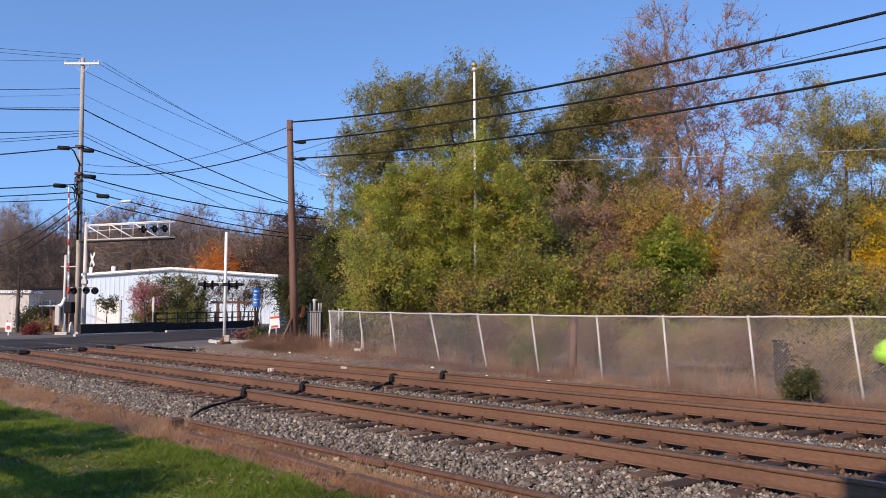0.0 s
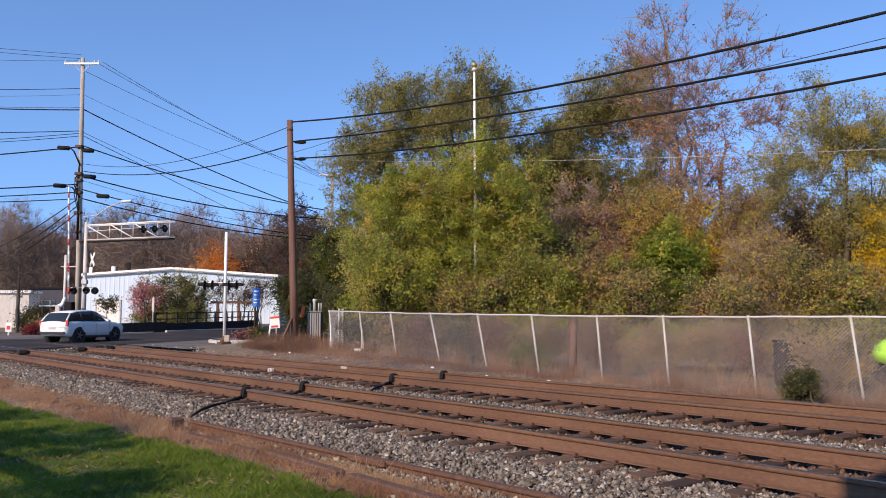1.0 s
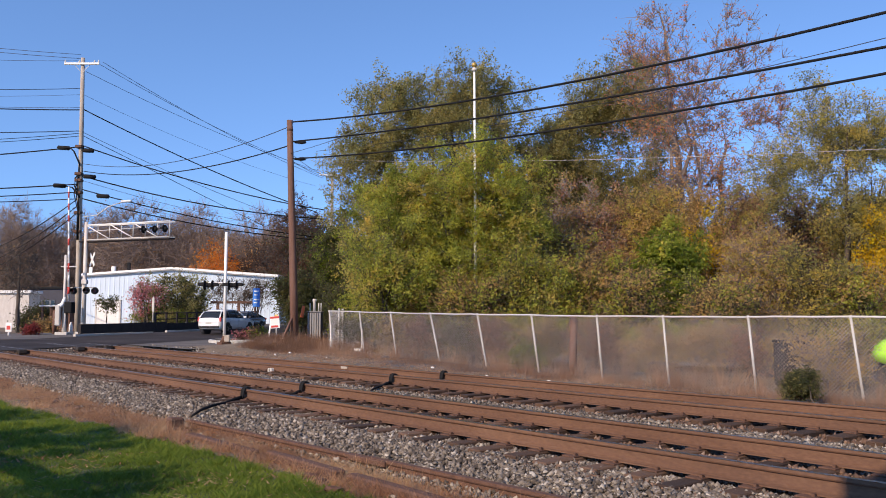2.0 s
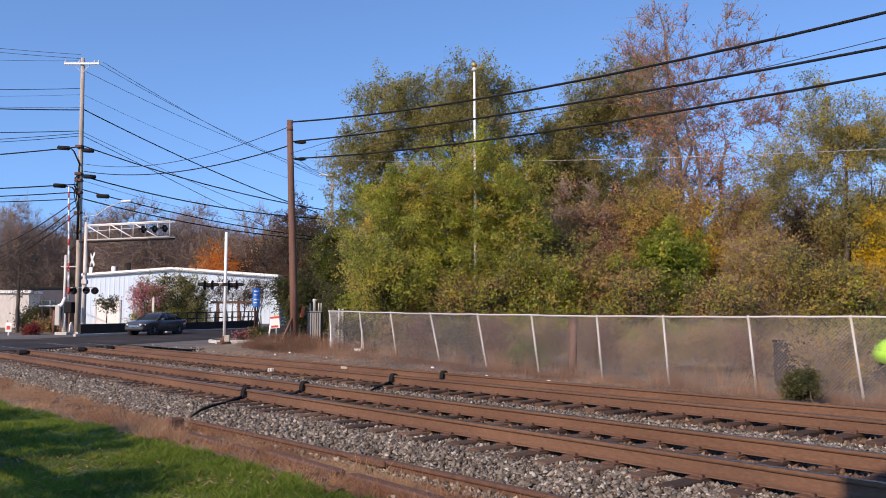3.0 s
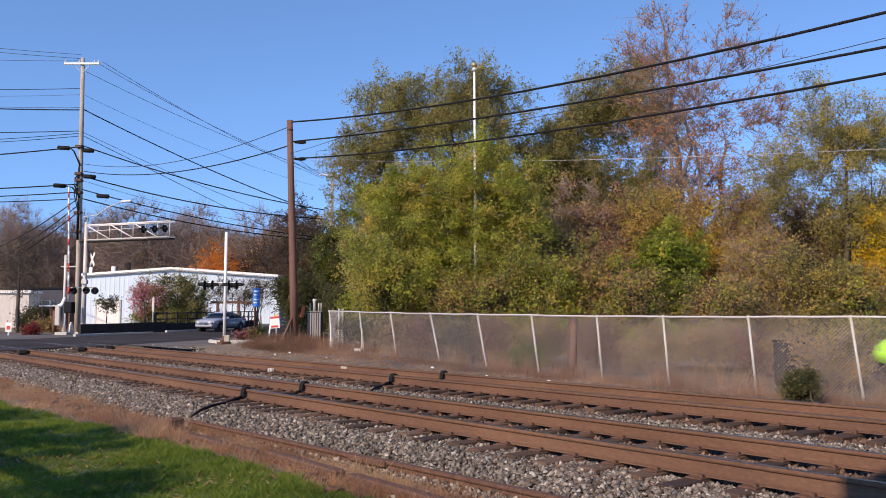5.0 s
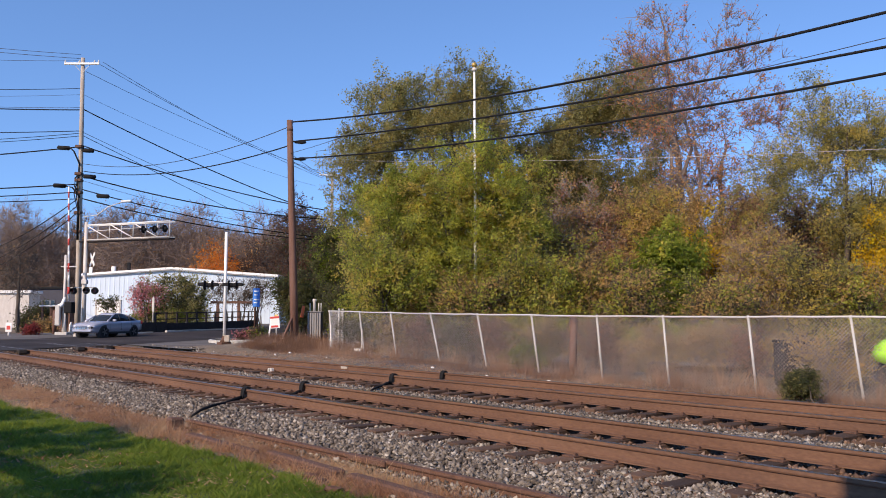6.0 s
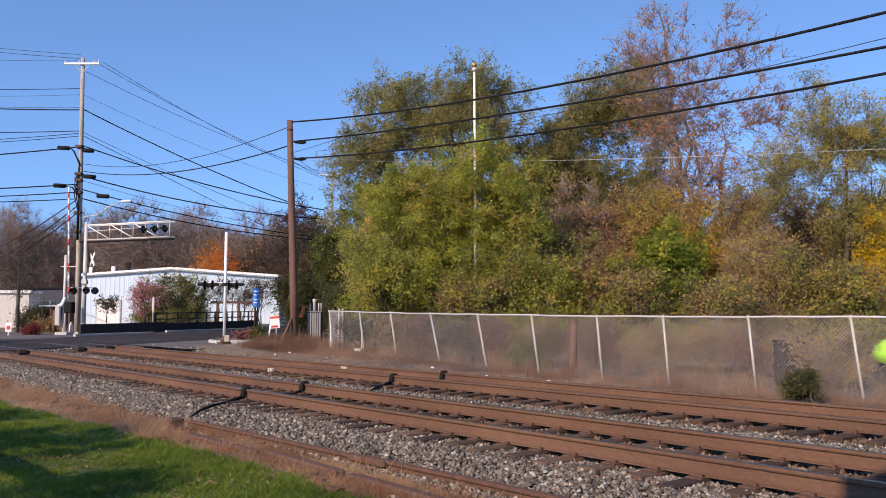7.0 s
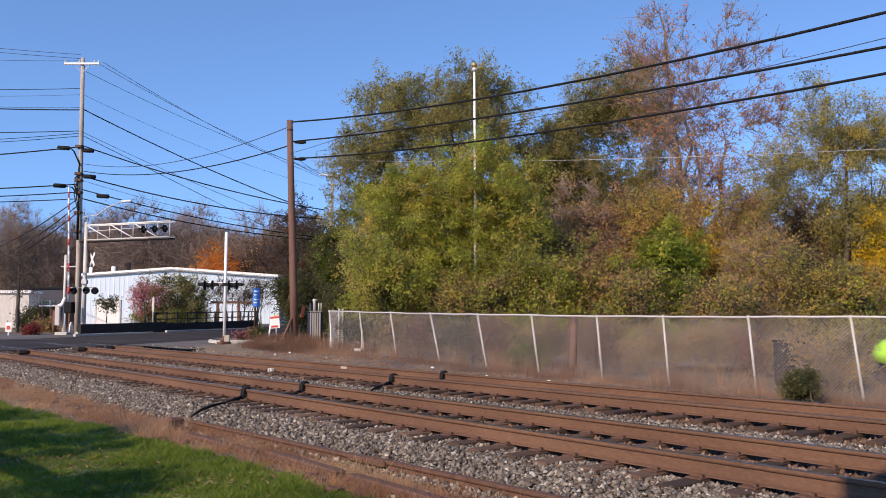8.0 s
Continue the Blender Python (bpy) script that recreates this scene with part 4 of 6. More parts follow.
part("red_band", box((-0.15, -0.04, 0.66), (0.2, -0.031, 0.76), pose(0, 0, 0, 0, -5, 0)), M_RED, pn)
yp = thing("warning_post", "yellow and orange warning marker on a short post", "marker", (*yard(-9.55, 48), 0.1), -VIEW)
part("post", tube([(0, 0, 0), (0, 0, 1.3)], 0.05, 6), M_GALV, yp)
part("panel", box((-0.10, -0.05, 1.0), (0.10, 0.0, 1.35), None, 0.02), plain("sign_yellow", (0.8, 0.5, 0.02), 0.5), yp)
of = thing("orange_marker", "strip of orange fabric tied to a leaning stake", "marker", (*yard(-6.65, 38.6), 0.1), -VIEW)
part("stake", tube([(0, 0, -0.2), (-0.12, 0, 1.75)], 0.02, 6), M_GALV, of)
part("flag", box((-0.10, -0.02, 1.2), (0.04, 0.02, 1.75), pose(0, 0, 0, 0, 8, 0), 0.02), M_ORANGE, of)
rs = thing("small_board", "small white board with red marks on a stake", "sign", (*yard(-28.0, 54), 0.0), -VIEW)
part("stake", tube([(0, 0, -0.1), (0, 0, 0.6)], 0.06, 6), M_WHITE, rs)
part("panel", box((-0.2, -0.06, 0.35), (0.2, -0.01, 0.95), None, 0.01), M_WHITE, rs)
part("red_mark", box((-0.12, -0.07, 0.5), (0.12, -0.061, 0.75)), M_RED, rs)

# ---- chain-link fence ----
FX = 18.5


def fence_top(y):
    return 1.32 + 0.011 * (y - 8.4) * smooth(4, 34, y) + 0.02


def fence_low(y):
    return -0.48 + 0.10 * smooth(18, 30, y)


def chain_link(y0, y1, x0, x1, z0f, z1f, step=0.088, r=0.003):
    """Two families of slanting wires over a straight stretch, clipped at top and bottom."""
    L = math.hypot(x1 - x0, y1 - y0)
    segs = []
    for s in (1, -1):
        u = -2.2
        while u < L + 2.2:
            a, b = u, u + s * 1.85
            k0, k1 = 0.0, 1.0
            if s > 0:
                k0, k1 = max(0, (0 - a) / 1.85), min(1, (L - a) / 1.85)
            else:
                k0, k1 = max(0, (a - L) / 1.85), min(1, a / 1.85)
            if k1 - k0 > 0.02:
                e = []
                for k in (k0, k1):
                    p = (a + (b - a) * k) / L
                    x, y = x0 + (x1 - x0) * p, y0 + (y1 - y0) * p
                    e.append((x + 0.006 * s, y, z0f(y) + (z1f(y) - z0f(y)) * k))
                segs.append((e[0], e[1], r, r))
            u += step
    return tubes_mesh(segs, 3)



fence = thing("chain_link_fence", "sagging galvanised chain-link fence with leaning posts", "fence")
rng = random.Random(5)
FY = [29.93, 27.7, 25.6, 23.2, 20.7, 18.2, 15.6, 13.35, 10.9, 8.46, 6.0, 3.6, 1.2]
for i, y in enumerate(FY):
    lean = (0.38, 0.46, 0.50, 0.66, 0.55, 0.36, 0.20, 0.17, 0.18, 0.24, 0.2, 0.15, 0.1)[i]
    zt, zb = fence_top(y), fence_low(y) - 0.15
    part("post", tube([(FX, y - lean, zb), (FX, y, zt + 0.04)], 0.029 if i else 0.042, 8), M_GALV, fence, "leaning galvanised post")
part("top_rail", tube([(FX, y, fence_top(y) + 0.012 * rng.uniform(-1, 1)) for y in np.arange(1.2, 30.2, 0.9)], 0.024, 8), M_GALV, fence)
part("mesh", chain_link(1.2, 29.93, FX - 0.04, FX - 0.04, fence_low, fence_top), M_WIREMESH, fence, "woven diamond wire mesh")
# return to the gate at the corner
cx, cy = 20.6, 32.2
part("mesh", chain_link(29.93, cy, FX, cx, lambda y: -0.2, lambda y: 1.62), M_WIREMESH, fence)
for x, y in ((cx, cy), (19.9, 31.4)):
    part("post", tube([(x, y, -0.3), (x, y, 1.7)], 0.045, 8), M_GALV, fence)
for z in (1.62, 0.42):
    part("top_rail", tube([(FX, 29.93, z - 0.05), (cx, cy, z)], 0.026, 8), M_GALV, fence)
part("short_post", tube([(FX - 0.25, 29.4, -0.4), (FX - 0.25, 29.4, 0.9)], 0.03, 8), M_GALV, fence, "short pale post")
part("short_post", tube([(FX - 0.2, 27.2, -0.4), (FX - 0.2, 27.2, 0.85)], 0.022, 8), M_GALV, fence, "short pale post")

eq = thing("equipment_cabinet", "grey slatted equipment cabinet with vent pipes inside the fence", "cabinet", (*yard(-5.95, 38.8), 0.0), -VIEW)
part("body", box((-0.30, -0.24, 0.1), (0.34, 0.3, 1.55), None, 0.02), M_BRICKGREY, eq)
for k in range(6):
    part("slat", box((-0.29 + 0.105 * k, -0.28, 0.12), (-0.21 + 0.105 * k, -0.243, 1.52), None, 0.008), M_GATEGREY, eq)
part("lid", box((-0.33, -0.27, 1.552), (0.37, 0.33, 1.60), None, 0.015), M_GATEGREY, eq)
part("vent_pipe", tube([(-0.02, 0, 1.6), (-0.02, 0, 2.02), (-0.02, 0, 2.1), (-0.02, 0, 2.16)], [0.075, 0.075, 0.11, 0.10], 10), M_OLDSHADEWHITE, eq, "pale capped vent pipe")
for k in (-0.22, 0.18, 0.29):
    part("vent_pipe", tube([(k, 0, 1.6), (k, 0, 1.98)], 0.025, 8), M_GALV, eq)
solo("wooden_post", tube([(18.75, 16.75, -0.6), (18.75, 16.72, 0.4), (18.75, 16.7, 1.35)], [0.13, 0.12, 0.11], 9), M_POLEBROWN, "dark weathered wooden post behind the fence", "post")
solo("white_basin", tube([(18.2, 27.3, -0.05), (18.2, 27.3, 0.02), (18.2, 27.3, 0.1)], [0.10, 0.15, 0.17], 12), M_WHITE, "upturned white plastic basin caught on the fence", "basin")
# low things in the lot behind the fence
lw = thing("low_wall", "low weathered concrete edging wall behind the fence", "wall", (*yard(4.5, 36.5), -0.6), -VIEW)
for i in range(9):
    part("block", box((i * 1.25 + 0.01, -0.15, -0.1), (i * 1.25 + 1.24, 0.15, 0.42), None, 0.02), M_ASPHALT if i % 3 else M_IRON, lw)
dk = thing("utility_box", "dark plastic utility box in the lot behind the fence", "box", (*yard(9.5, 22.6), -0.6), -VIEW)
part("body", box((-0.45, -0.4, 0), (0.45, 0.4, 1.25), None, 0.04), M_DARKWALL, dk)
part("lid", box((-0.48, -0.43, 1.25), (0.48, 0.43, 1.32), None, 0.02), M_DARKWALL, dk)
tpn = thing("tarpaulin", "bright lime-green tarpaulin over a pile behind the fence", "tarpaulin", (*yard(13.2, 23.5), -0.55), -VIEW)
bm = bmesh.new()
bmesh.ops.create_icosphere(bm, subdivisions=4, radius=1.0)
for v in bm.verts:
    v.co = Vector((v.co.x * 1.12, v.co.y * 0.8, max(0.62, 0.86 + v.co.z * 0.48)))
    v.co += v.co.normalized() * 0.16 * noise.noise(v.co * 2.2)
part("sheet", bm, M_LIME, tpn)
part("pile", box((-0.8, -0.6, -0.1), (1.1, 0.6, 0.6), None, 0.1), M_BRICKGREY, tpn, "dark pile beneath the sheet")
sheet("lot", [[yard(a, b) for a in np.arange(-3 + (b - 26) * 0.1, 26, 1.6)] for b in (25.5, 28, 30.5, 33, 36.2)], 0.012, M_ASPHALT, "grey asphalt lot behind the chain-link fence", ground_z)

# ---- buildings ----
wb = thing("warehouse", "long white ribbed sheet-metal warehouse with a shallow gable roof", "warehouse", (*yard(-36.8, 85), 0.3), -VIEW)


def gable(x):
    return 5.15 + 0.75 * (1 - abs(x - 9.2) / 10.4)


xs = []
x = 0.0
while x < 19.7:
    xs += [(x, 0.0), (x + 0.30, 0.0), (x + 0.34, -0.02), (x + 0.44, -0.02), (x + 0.48, 0.0)]
    x += 0.48
wv = [(a, y, z) for a, y in xs for z in (0.0, gable(a))]
wf = [(2 * i, 2 * i + 2, 2 * i + 3, 2 * i + 1) for i in range(len(xs) - 1)]
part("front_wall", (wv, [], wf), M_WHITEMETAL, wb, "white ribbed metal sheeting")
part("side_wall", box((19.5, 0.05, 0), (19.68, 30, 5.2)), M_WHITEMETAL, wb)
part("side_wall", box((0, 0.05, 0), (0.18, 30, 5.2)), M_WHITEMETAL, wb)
for x0, x1 in ((-0.3, 9.2), (9.2, 20.0)):
    bm = bmesh.new()
    q = [(x0, -0.25, gable(x0)), (x1, -0.25, gable(x1)), (x1, 30, gable(x1)), (x0, 30, gable(x0))]
    lo = [bm.verts.new(c) for c in q]
    hi = [bm.verts.new((a, b, c + 0.16)) for a, b, c in q]
    for f in ((0, 1, 2, 3), (4, 5, 6, 7), (0, 1, 5, 4), (1, 2, 6, 5), (2, 3, 7, 6), (3, 0, 4, 7)):
        bm.faces.new([(lo + hi)[k] for k in f])
    bmesh.ops.recalc_face_normals(bm, faces=bm.faces)
    part("roof", bm, M_WHITE, wb)
    part("fascia", tube([(x0, -0.28, gable(x0) - 0.06), (x1, -0.28, gable(x1) - 0.06)], 0.13, 4), M_WHITE, wb)
dr = part("door", box((1.6, -0.10, 0), (3.9, -0.03, 2.6), None, 0.02), M_WHITE, wb, "plain white roller door")
part("door_frame", box((1.45, -0.12, 0), (1.6, -0.02, 2.75)), M_GALV, dr)
part("door_frame", box((3.9, -0.12, 0), (4.05, -0.02, 2.75)), M_GALV, dr)
part("door_frame", box((1.6, -0.12, 2.6), (3.9, -0.02, 2.75)), M_GALV, dr)
part("roof_vent", tube([(2.0, 3, 5.2), (2.0, 3, 6.3)], 0.25, 8), M_WHITE, wb)
part("roof_vent", box((3.4, 3, 5.3), (3.7, 3.3, 6.7), None, 0.04), M_BLACK, wb, "dark roof flue")


def house(place, w, d, h, wall, label, wins, roof_rise=0.25, turn=0.0):
    t = thing("building", label, "building", (*place, 0.0), -VIEW + turn)
    part("wall", box((0, 0, 0), (w, d, h)), wall, t)
    part("roof", box((-0.2, -0.2, h + 0.003), (w + 0.2, d + 0.2, h + roof_rise), None, 0.03), M_BLACK if wall is M_BRICKGREY else M_WHITE, t)
    for x, z, ww, hh in wins:
        wdw = part("window", box((x, -0.03, z), (x + ww, -0.002, z + hh)), M_GLASS, t)
        for lo, hi in (((x - 0.03, -0.05, z - 0.03), (x + ww + 0.03, -0.03, z)), ((x - 0.03, -0.05, z + hh), (x + ww + 0.03, -0.03, z + hh + 0.03)), ((x - 0.03, -0.05, z), (x, -0.03, z + hh)), ((x + ww, -0.05, z), (x + ww + 0.03, -0.03, z + hh))):
            part("frame", box(lo, hi), M_WHITE if wall is M_OLDSHADEWHITE else M_GATEGREY, wdw)
    return t


house(yard(-45.8, 92), 8.8, 8, 4.35, M_BRICKGREY, "low grey-blue building with small windows and a dark roof", [(0.5, 2.2, 0.45, 0.9), (1.1, 2.2, 0.45, 0.9), (2.0, 2.2, 0.45, 0.9), (2.6, 2.2, 0.45, 0.9)])
house(yard(-45.0, 72), 8.9, 2.5, 3.35, M_OLDSHADEWHITE, "white house partly hidden by a bare tree", [(1.5, 1.3, 0.9, 1.2), (5.4, 0.9, 1.1, 0.45), (3.4, 1.3, 0.9, 1.2)], turn=0.1)
sh = thing("bench_shelter", "low pale roofed shelter beside the grey building", "shelter", (*yard(-28.55, 62), 0.15), -VIEW)
part("roof", box((-1.15, -0.6, 1.92), (1.15, 1.2, 2.02), None, 0.02), M_WHITE, sh)
for k in (-1.0, 0.0, 1.0):
    part("post", box((k - 0.06, -0.4, 0), (k + 0.06, -0.28, 1.92), None, 0.01), M_POLEBROWN, sh)
part("back_panel", box((-1.1, 1.0, 0), (1.1, 1.1, 1.92), None, 0.01), M_POLEBROWN, sh)

# ---- the wood behind the fence ----


def crown(a, h, w, d=None, n=3, seed=1, low=0.15):
    """Lobes for a crown of that height and half width, with an uneven outline."""
    r = random.Random(seed)
    d = d or w
    out = [(a, 0, h * (0.5 + low / 2), w * 0.72, d * 0.72, h * (0.5 - low / 2) * 0.92)]
    for i in range(n):
        g = 2 * math.pi * i / n + r.uniform(-0.4, 0.4)
        k = r.uniform(0.35, 0.6)
        z = h * r.uniform(low + 0.2, 0.78)
        out.append((a + w * k * math.cos(g), d * k * math.sin(g), z, w * r.uniform(0.42, 0.6), d * 0.5, h * r.uniform(0.16, 0.25)))
    return out


def wood_tree(px, b, top, half, leaf, seed, label, leaves, size, second=None, low=0.05, stems=3, clumps=260, spread=0.42, trunk=0.16, bark=None, n=6, name="tree", category="", **more):
    """A tree b metres along the view; px and top are the directions of its axis and crown top, as slopes."""
    x, y = Y(px, b)
    h = 1.36 + top * b - ground_z(x, y)
    return tree(name, label, (x, y), crown(0, h, half, None, n, seed, low), leaf, seed, leaves, size, trunk, bark, clumps, spread, 0.12, category or name, stems, "", second, **more)


# the largest crowns
tree("tree", "broad yellow-green leafy tree behind the chain-link fence", Y(0.012, 42), [(-2.5, 0, 5.4, 2.9, 3.0, 4.2), (2.2, 0, 5.8, 3.0, 3, 4.3), (0.4, 0, 7.9, 3.0, 3.0, 3.0), (-3.4, 0, 3.0, 2.2, 2.6, 2.8), (3.2, 0, 3.0, 2.2, 2, 2.8), (0, -1, 2.5, 3.5, 2, 2.4), (3.7, 0, 8.0, 1.5, 1.6, 1.7), (-2.7, 0.4, 7.9, 1.3, 1.5, 1.4), (1.6, 0, 9.6, 1.5, 1.5, 1.5)], L_MAIN, 11, 150000, 0.098, 0.3, clumps=1100, spread=0.42, stems=4, second=(L_THIN, 0.3), gaps=0.2, rise=0.55)
tree("tree", "tall dense olive-green tree behind the yellow-green one", Y(-0.008, 56), [(0.6, 0, 14.6, 5.0, 4.4, 4.3), (-4.4, 0, 13.0, 3.2, 3.2, 4.3), (4.9, 0, 13.9, 2.1, 2.8, 3.1), (-0.5, 0.5, 8, 5.4, 5, 4.5), (2.9, 0, 17.3, 2.6, 2.6, 2.6), (-2.6, 0, 16.2, 3.1, 2.6, 2.5), (-5.6, 0, 9.0, 1.9, 2, 3.6)], L_OLIVE, 12, 150000, 0.12, 0.4, clumps=1050, spread=0.6, second=(L_DARK, 0.4), gaps=0.2, stems=2, rise=0.15)
tree("tree", "tall dark olive tree with thinning crown", Y(0.198, 60), [(0.0, 0, 16.8, 3.2, 3.4, 3.6), (2.8, 0, 16.6, 2.9, 3.0, 4.8), (-1.9, 0, 15.3, 2.3, 2.4, 2.6), (-2.6, 0, 12.8, 2.9, 3, 4.6), (0.5, 0, 9, 4.8, 4, 5.0)], L_DARK, 13, 130000, 0.125, 0.4, clumps=1050, spread=0.6, second=(L_OLIVE, 0.2), gaps=0.17, stems=2, rise=0.1)
tree("tree", "tall nearly bare tree with sparse rust-coloured leaves", Y(0.318, 50), [(-3.0, 0, 17.2, 2.9, 2.6, 4.4), (2.3, 0, 17.4, 2.1, 2.4, 4.4), (-0.6, 0, 15.0, 3.8, 2.8, 3.2), (3.6, 0, 13.8, 2.4, 2.4, 2.6), (-3.2, 0, 13.4, 2.6, 2.4, 2.6), (0, 0, 11.0, 3.8, 3.2, 2.8)], L_RUST, 14, 9500, 0.12, 0.62, bark=M_GREYBARK, clumps=620, spread=0.52, stems=5, gaps=0.26, fork=0.35, sprays=7, second=(L_PINKRUST, 0.45), rise=0.7, fine_twig=0.011)
tree("tree", "thin-crowned yellow-green tree with dark forked trunk", Y(0.475, 42), [(0.3, 0, 10.6, 2.5, 2.4, 2.8), (-2.6, 0, 8.8, 2.1, 2, 2.2), (2.4, 0, 10.2, 2.3, 2, 2.7), (-0.9, 0, 12.9, 0.9, 1, 1.4), (1.2, 0, 7, 3.0, 2, 2)], L_THIN, 15, 56000, 0.082, 0.36, clumps=560, spread=0.48, stems=3, second=(L_OLIVE, 0.5), gaps=0.22, fork=0.35)
wood_tree(0.115, 58, 0.235, 2.8, L_DARK, 89, "dark olive tree between the two tall crowns", 34000, 0.14, (L_OLIVE, 0.4), clumps=400, spread=0.6, gaps=0.15)
wood_tree(0.135, 63, 0.235, 3.2, L_DARK, 20, "dark olive tree filling in behind the others", 34000, 0.16, (L_BROWN, 0.3), clumps=380, spread=0.6, gaps=0.2)
wood_tree(0.26, 64, 0.20, 3.8, L_BROWN, 19, "brown-olive tree behind the bare one", 30000, 0.15, (L_PURPLE, 0.4), clumps=460, spread=0.6, gaps=0.2, sprays=9)
wood_tree(0.20, 66, 0.20, 3.4, L_BROWN, 84, "brown autumn tree deep in the wood", 24000, 0.16, (L_DARK, 0.5), clumps=400, spread=0.6, gaps=0.2)
wood_tree(0.36, 66, 0.165, 4.0, L_BROWN, 85, "brown-olive tree deep in the wood", 22000, 0.16, (L_PURPLE, 0.5), clumps=420, spread=0.6, gaps=0.22, sprays=9, fine_twig=0.009)
wood_tree(0.44, 64, 0.155, 4.0, L_THIN, 86, "thin yellow-olive tree deep in the wood", 20000, 0.16, (L_PURPLE, 0.4), clumps=400, spread=0.6, gaps=0.24, sprays=9, fine_twig=0.009)
wood_tree(0.54, 58, 0.16, 4.0, L_OLIVE, 87, "olive tree deep in the wood", 20000, 0.15, (L_BROWN, 0.4), clumps=380, spread=0.6, gaps=0.22)
# middle and lower growth
wood_tree(0.115, 46, 0.17, 2.2, L_OLIVE, 21, "slim olive tree among the understory", 12000, 0.12, (L_DARK, 0.4), gaps=0.3)
wood_tree(0.165, 47, 0.18, 2.7, L_PURPLE, 22, "brown half-bare vine-hung tree", 15000, 0.115, (L_BROWN, 0.4), bark=M_PALEBARK, sprays=11, clumps=320, fine_twig=0.009, gaps=0.3)
wood_tree(0.225, 48, 0.175, 3.3, L_PURPLE, 23, "brown-purple tree with thinning leaves", 20000, 0.115, (L_BROWN, 0.45), sprays=10, clumps=360, fine_twig=0.008, gaps=0.28)
wood_tree(0.265, 45, 0.18, 2.6, L_THIN, 16, "olive thin-leaved tree below the bare one", 19000, 0.11, (L_BROWN, 0.4), gaps=0.3)
wood_tree(0.335, 47, 0.165, 3.4, L_THIN, 24, "yellowing thin-leaved tree in the understory", 22000, 0.115, (L_BROWN, 0.5), sprays=9, gaps=0.3)
wood_tree(0.41, 46, 0.165, 3.2, L_BROWN, 25, "russet-brown tree with a dark trunk", 17000, 0.115, (L_PURPLE, 0.5), sprays=11, clumps=320, fine_twig=0.009, trunk=0.28, gaps=0.32)
wood_tree(0.525, 44, 0.165, 3.2, L_THIN, 26, "yellow-green tree at the wood's edge", 22000, 0.115, (L_OLIVE, 0.35), gaps=0.3)
wood_tree(0.272, 40, 0.112, 1.7, L_GREEN, 27, "fresh green leafy bush behind the fence", 17000, 0.13, (L_MAIN, 0.2), name="bush", clumps=190, spread=0.4, gaps=0.25, rise=0.6)
wood_tree(0.318, 42.5, 0.128, 1.2, L_YELLOW, 28, "small golden-leaved tree behind the green bush", 5500, 0.11, (L_BROWN, 0.4), clumps=110)
wood_tree(0.38, 40, 0.112, 2.6, L_BROWN, 29, "twiggy brown bush with bare stems", 8500, 0.10, (L_THIN, 0.5), bark=M_FARBARK, stems=8, name="bush", sprays=9, clumps=300, fine_twig=0.006, trunk=0.1, gaps=0.3)
wood_tree(0.445, 38.5, 0.088, 2.2, L_THIN, 30, "yellow-olive bush behind the fence", 10500, 0.10, (L_OLIVE, 0.4), name="bush", sprays=9)
wood_tree(0.528, 40, 0.138, 1.5, L_YELLOW, 31, "bright golden-yellow small tree at the wood's edge", 11000, 0.12, (L_THIN, 0.2), clumps=190, spread=0.38)
wood_tree(0.505, 37.5, 0.065, 1.8, L_MAIN, 32, "low yellow-green bush behind the fence", 8000, 0.10, (L_BROWN, 0.4), name="bush", stems=6)
wood_tree(0.17, 40, 0.10, 2.4, L_MAIN, 33, "yellow-olive bush between the larger trees", 13000, 0.10, (L_BROWN, 0.45), name="bush", stems=6, sprays=9)
wood_tree(0.225, 38.5, 0.062, 2.0, L_BROWN, 34, "brown-olive bush behind the fence", 8500, 0.10, (L_MAIN, 0.4), name="bush", stems=6, sprays=9)
wood_tree(0.10, 39, 0.095, 2.4, L_MAIN, 35, "low spreading yellow-green bush behind the fence", 13000, 0.10, (L_THIN, 0.4), name="bush", stems=6)
wood_tree(0.035, 38.7, 0.045, 1.8, L_BROWN, 36, "low leafy bush before the broad tree", 7500, 0.10, (L_MAIN, 0.5), name="bush", stems=6, sprays=10)
wood_tree(-0.07, 38.8, 0.115, 2.0, L_MAIN, 37, "bright yellow-green bush at the tree's foot", 13000, 0.10, (L_THIN, 0.3), name="bush", rise=0.6)
wood_tree(0.33, 37.5, 0.045, 2.0, L_MAIN, 17, "low yellow-brown bush behind the fence", 7500, 0.10, (L_BROWN, 0.5), name="bush", stems=6, sprays=10)
wood_tree(-0.02, 40, 0.06, 2.2, L_MAIN, 88, "yellow-green bush below the broad tree", 12000, 0.10, (L_BROWN, 0.4), name="bush", stems=6, gaps=0.15)
# the trees round the brown pole carry their shade in dark leaf colours
wood_tree(-0.118, 60, 0.14, 2.4, L_GREEN, 38, "green tree beside the broad tree, leaves darkened for shade", 15000, 0.16, (L_EVERSHADE, 0.6))
wood_tree(-0.165, 52, 0.055, 2.0, L_EVERSHADE, 39, "green bush beside the brown pole, leaves darkened for shade", 12000, 0.13, name="bush", clumps=300)
wood_tree(-0.15, 66, 0.10, 2.8, L_EVERSHADE, 40, "green tree behind the brown pole, leaves darkened for shade", 14000, 0.17, (L_MAROONSHADE, 0.45), clumps=330)
wood_tree(-0.172, 92, 0.146, 4.6, L_MAROONSHADE, 41, "maroon-brown tree behind the brown pole, leaves darkened for shade", 17000, 0.2, (L_EVERSHADE, 0.2), clumps=520, spread=0.7, sprays=9, fine_twig=0.014)
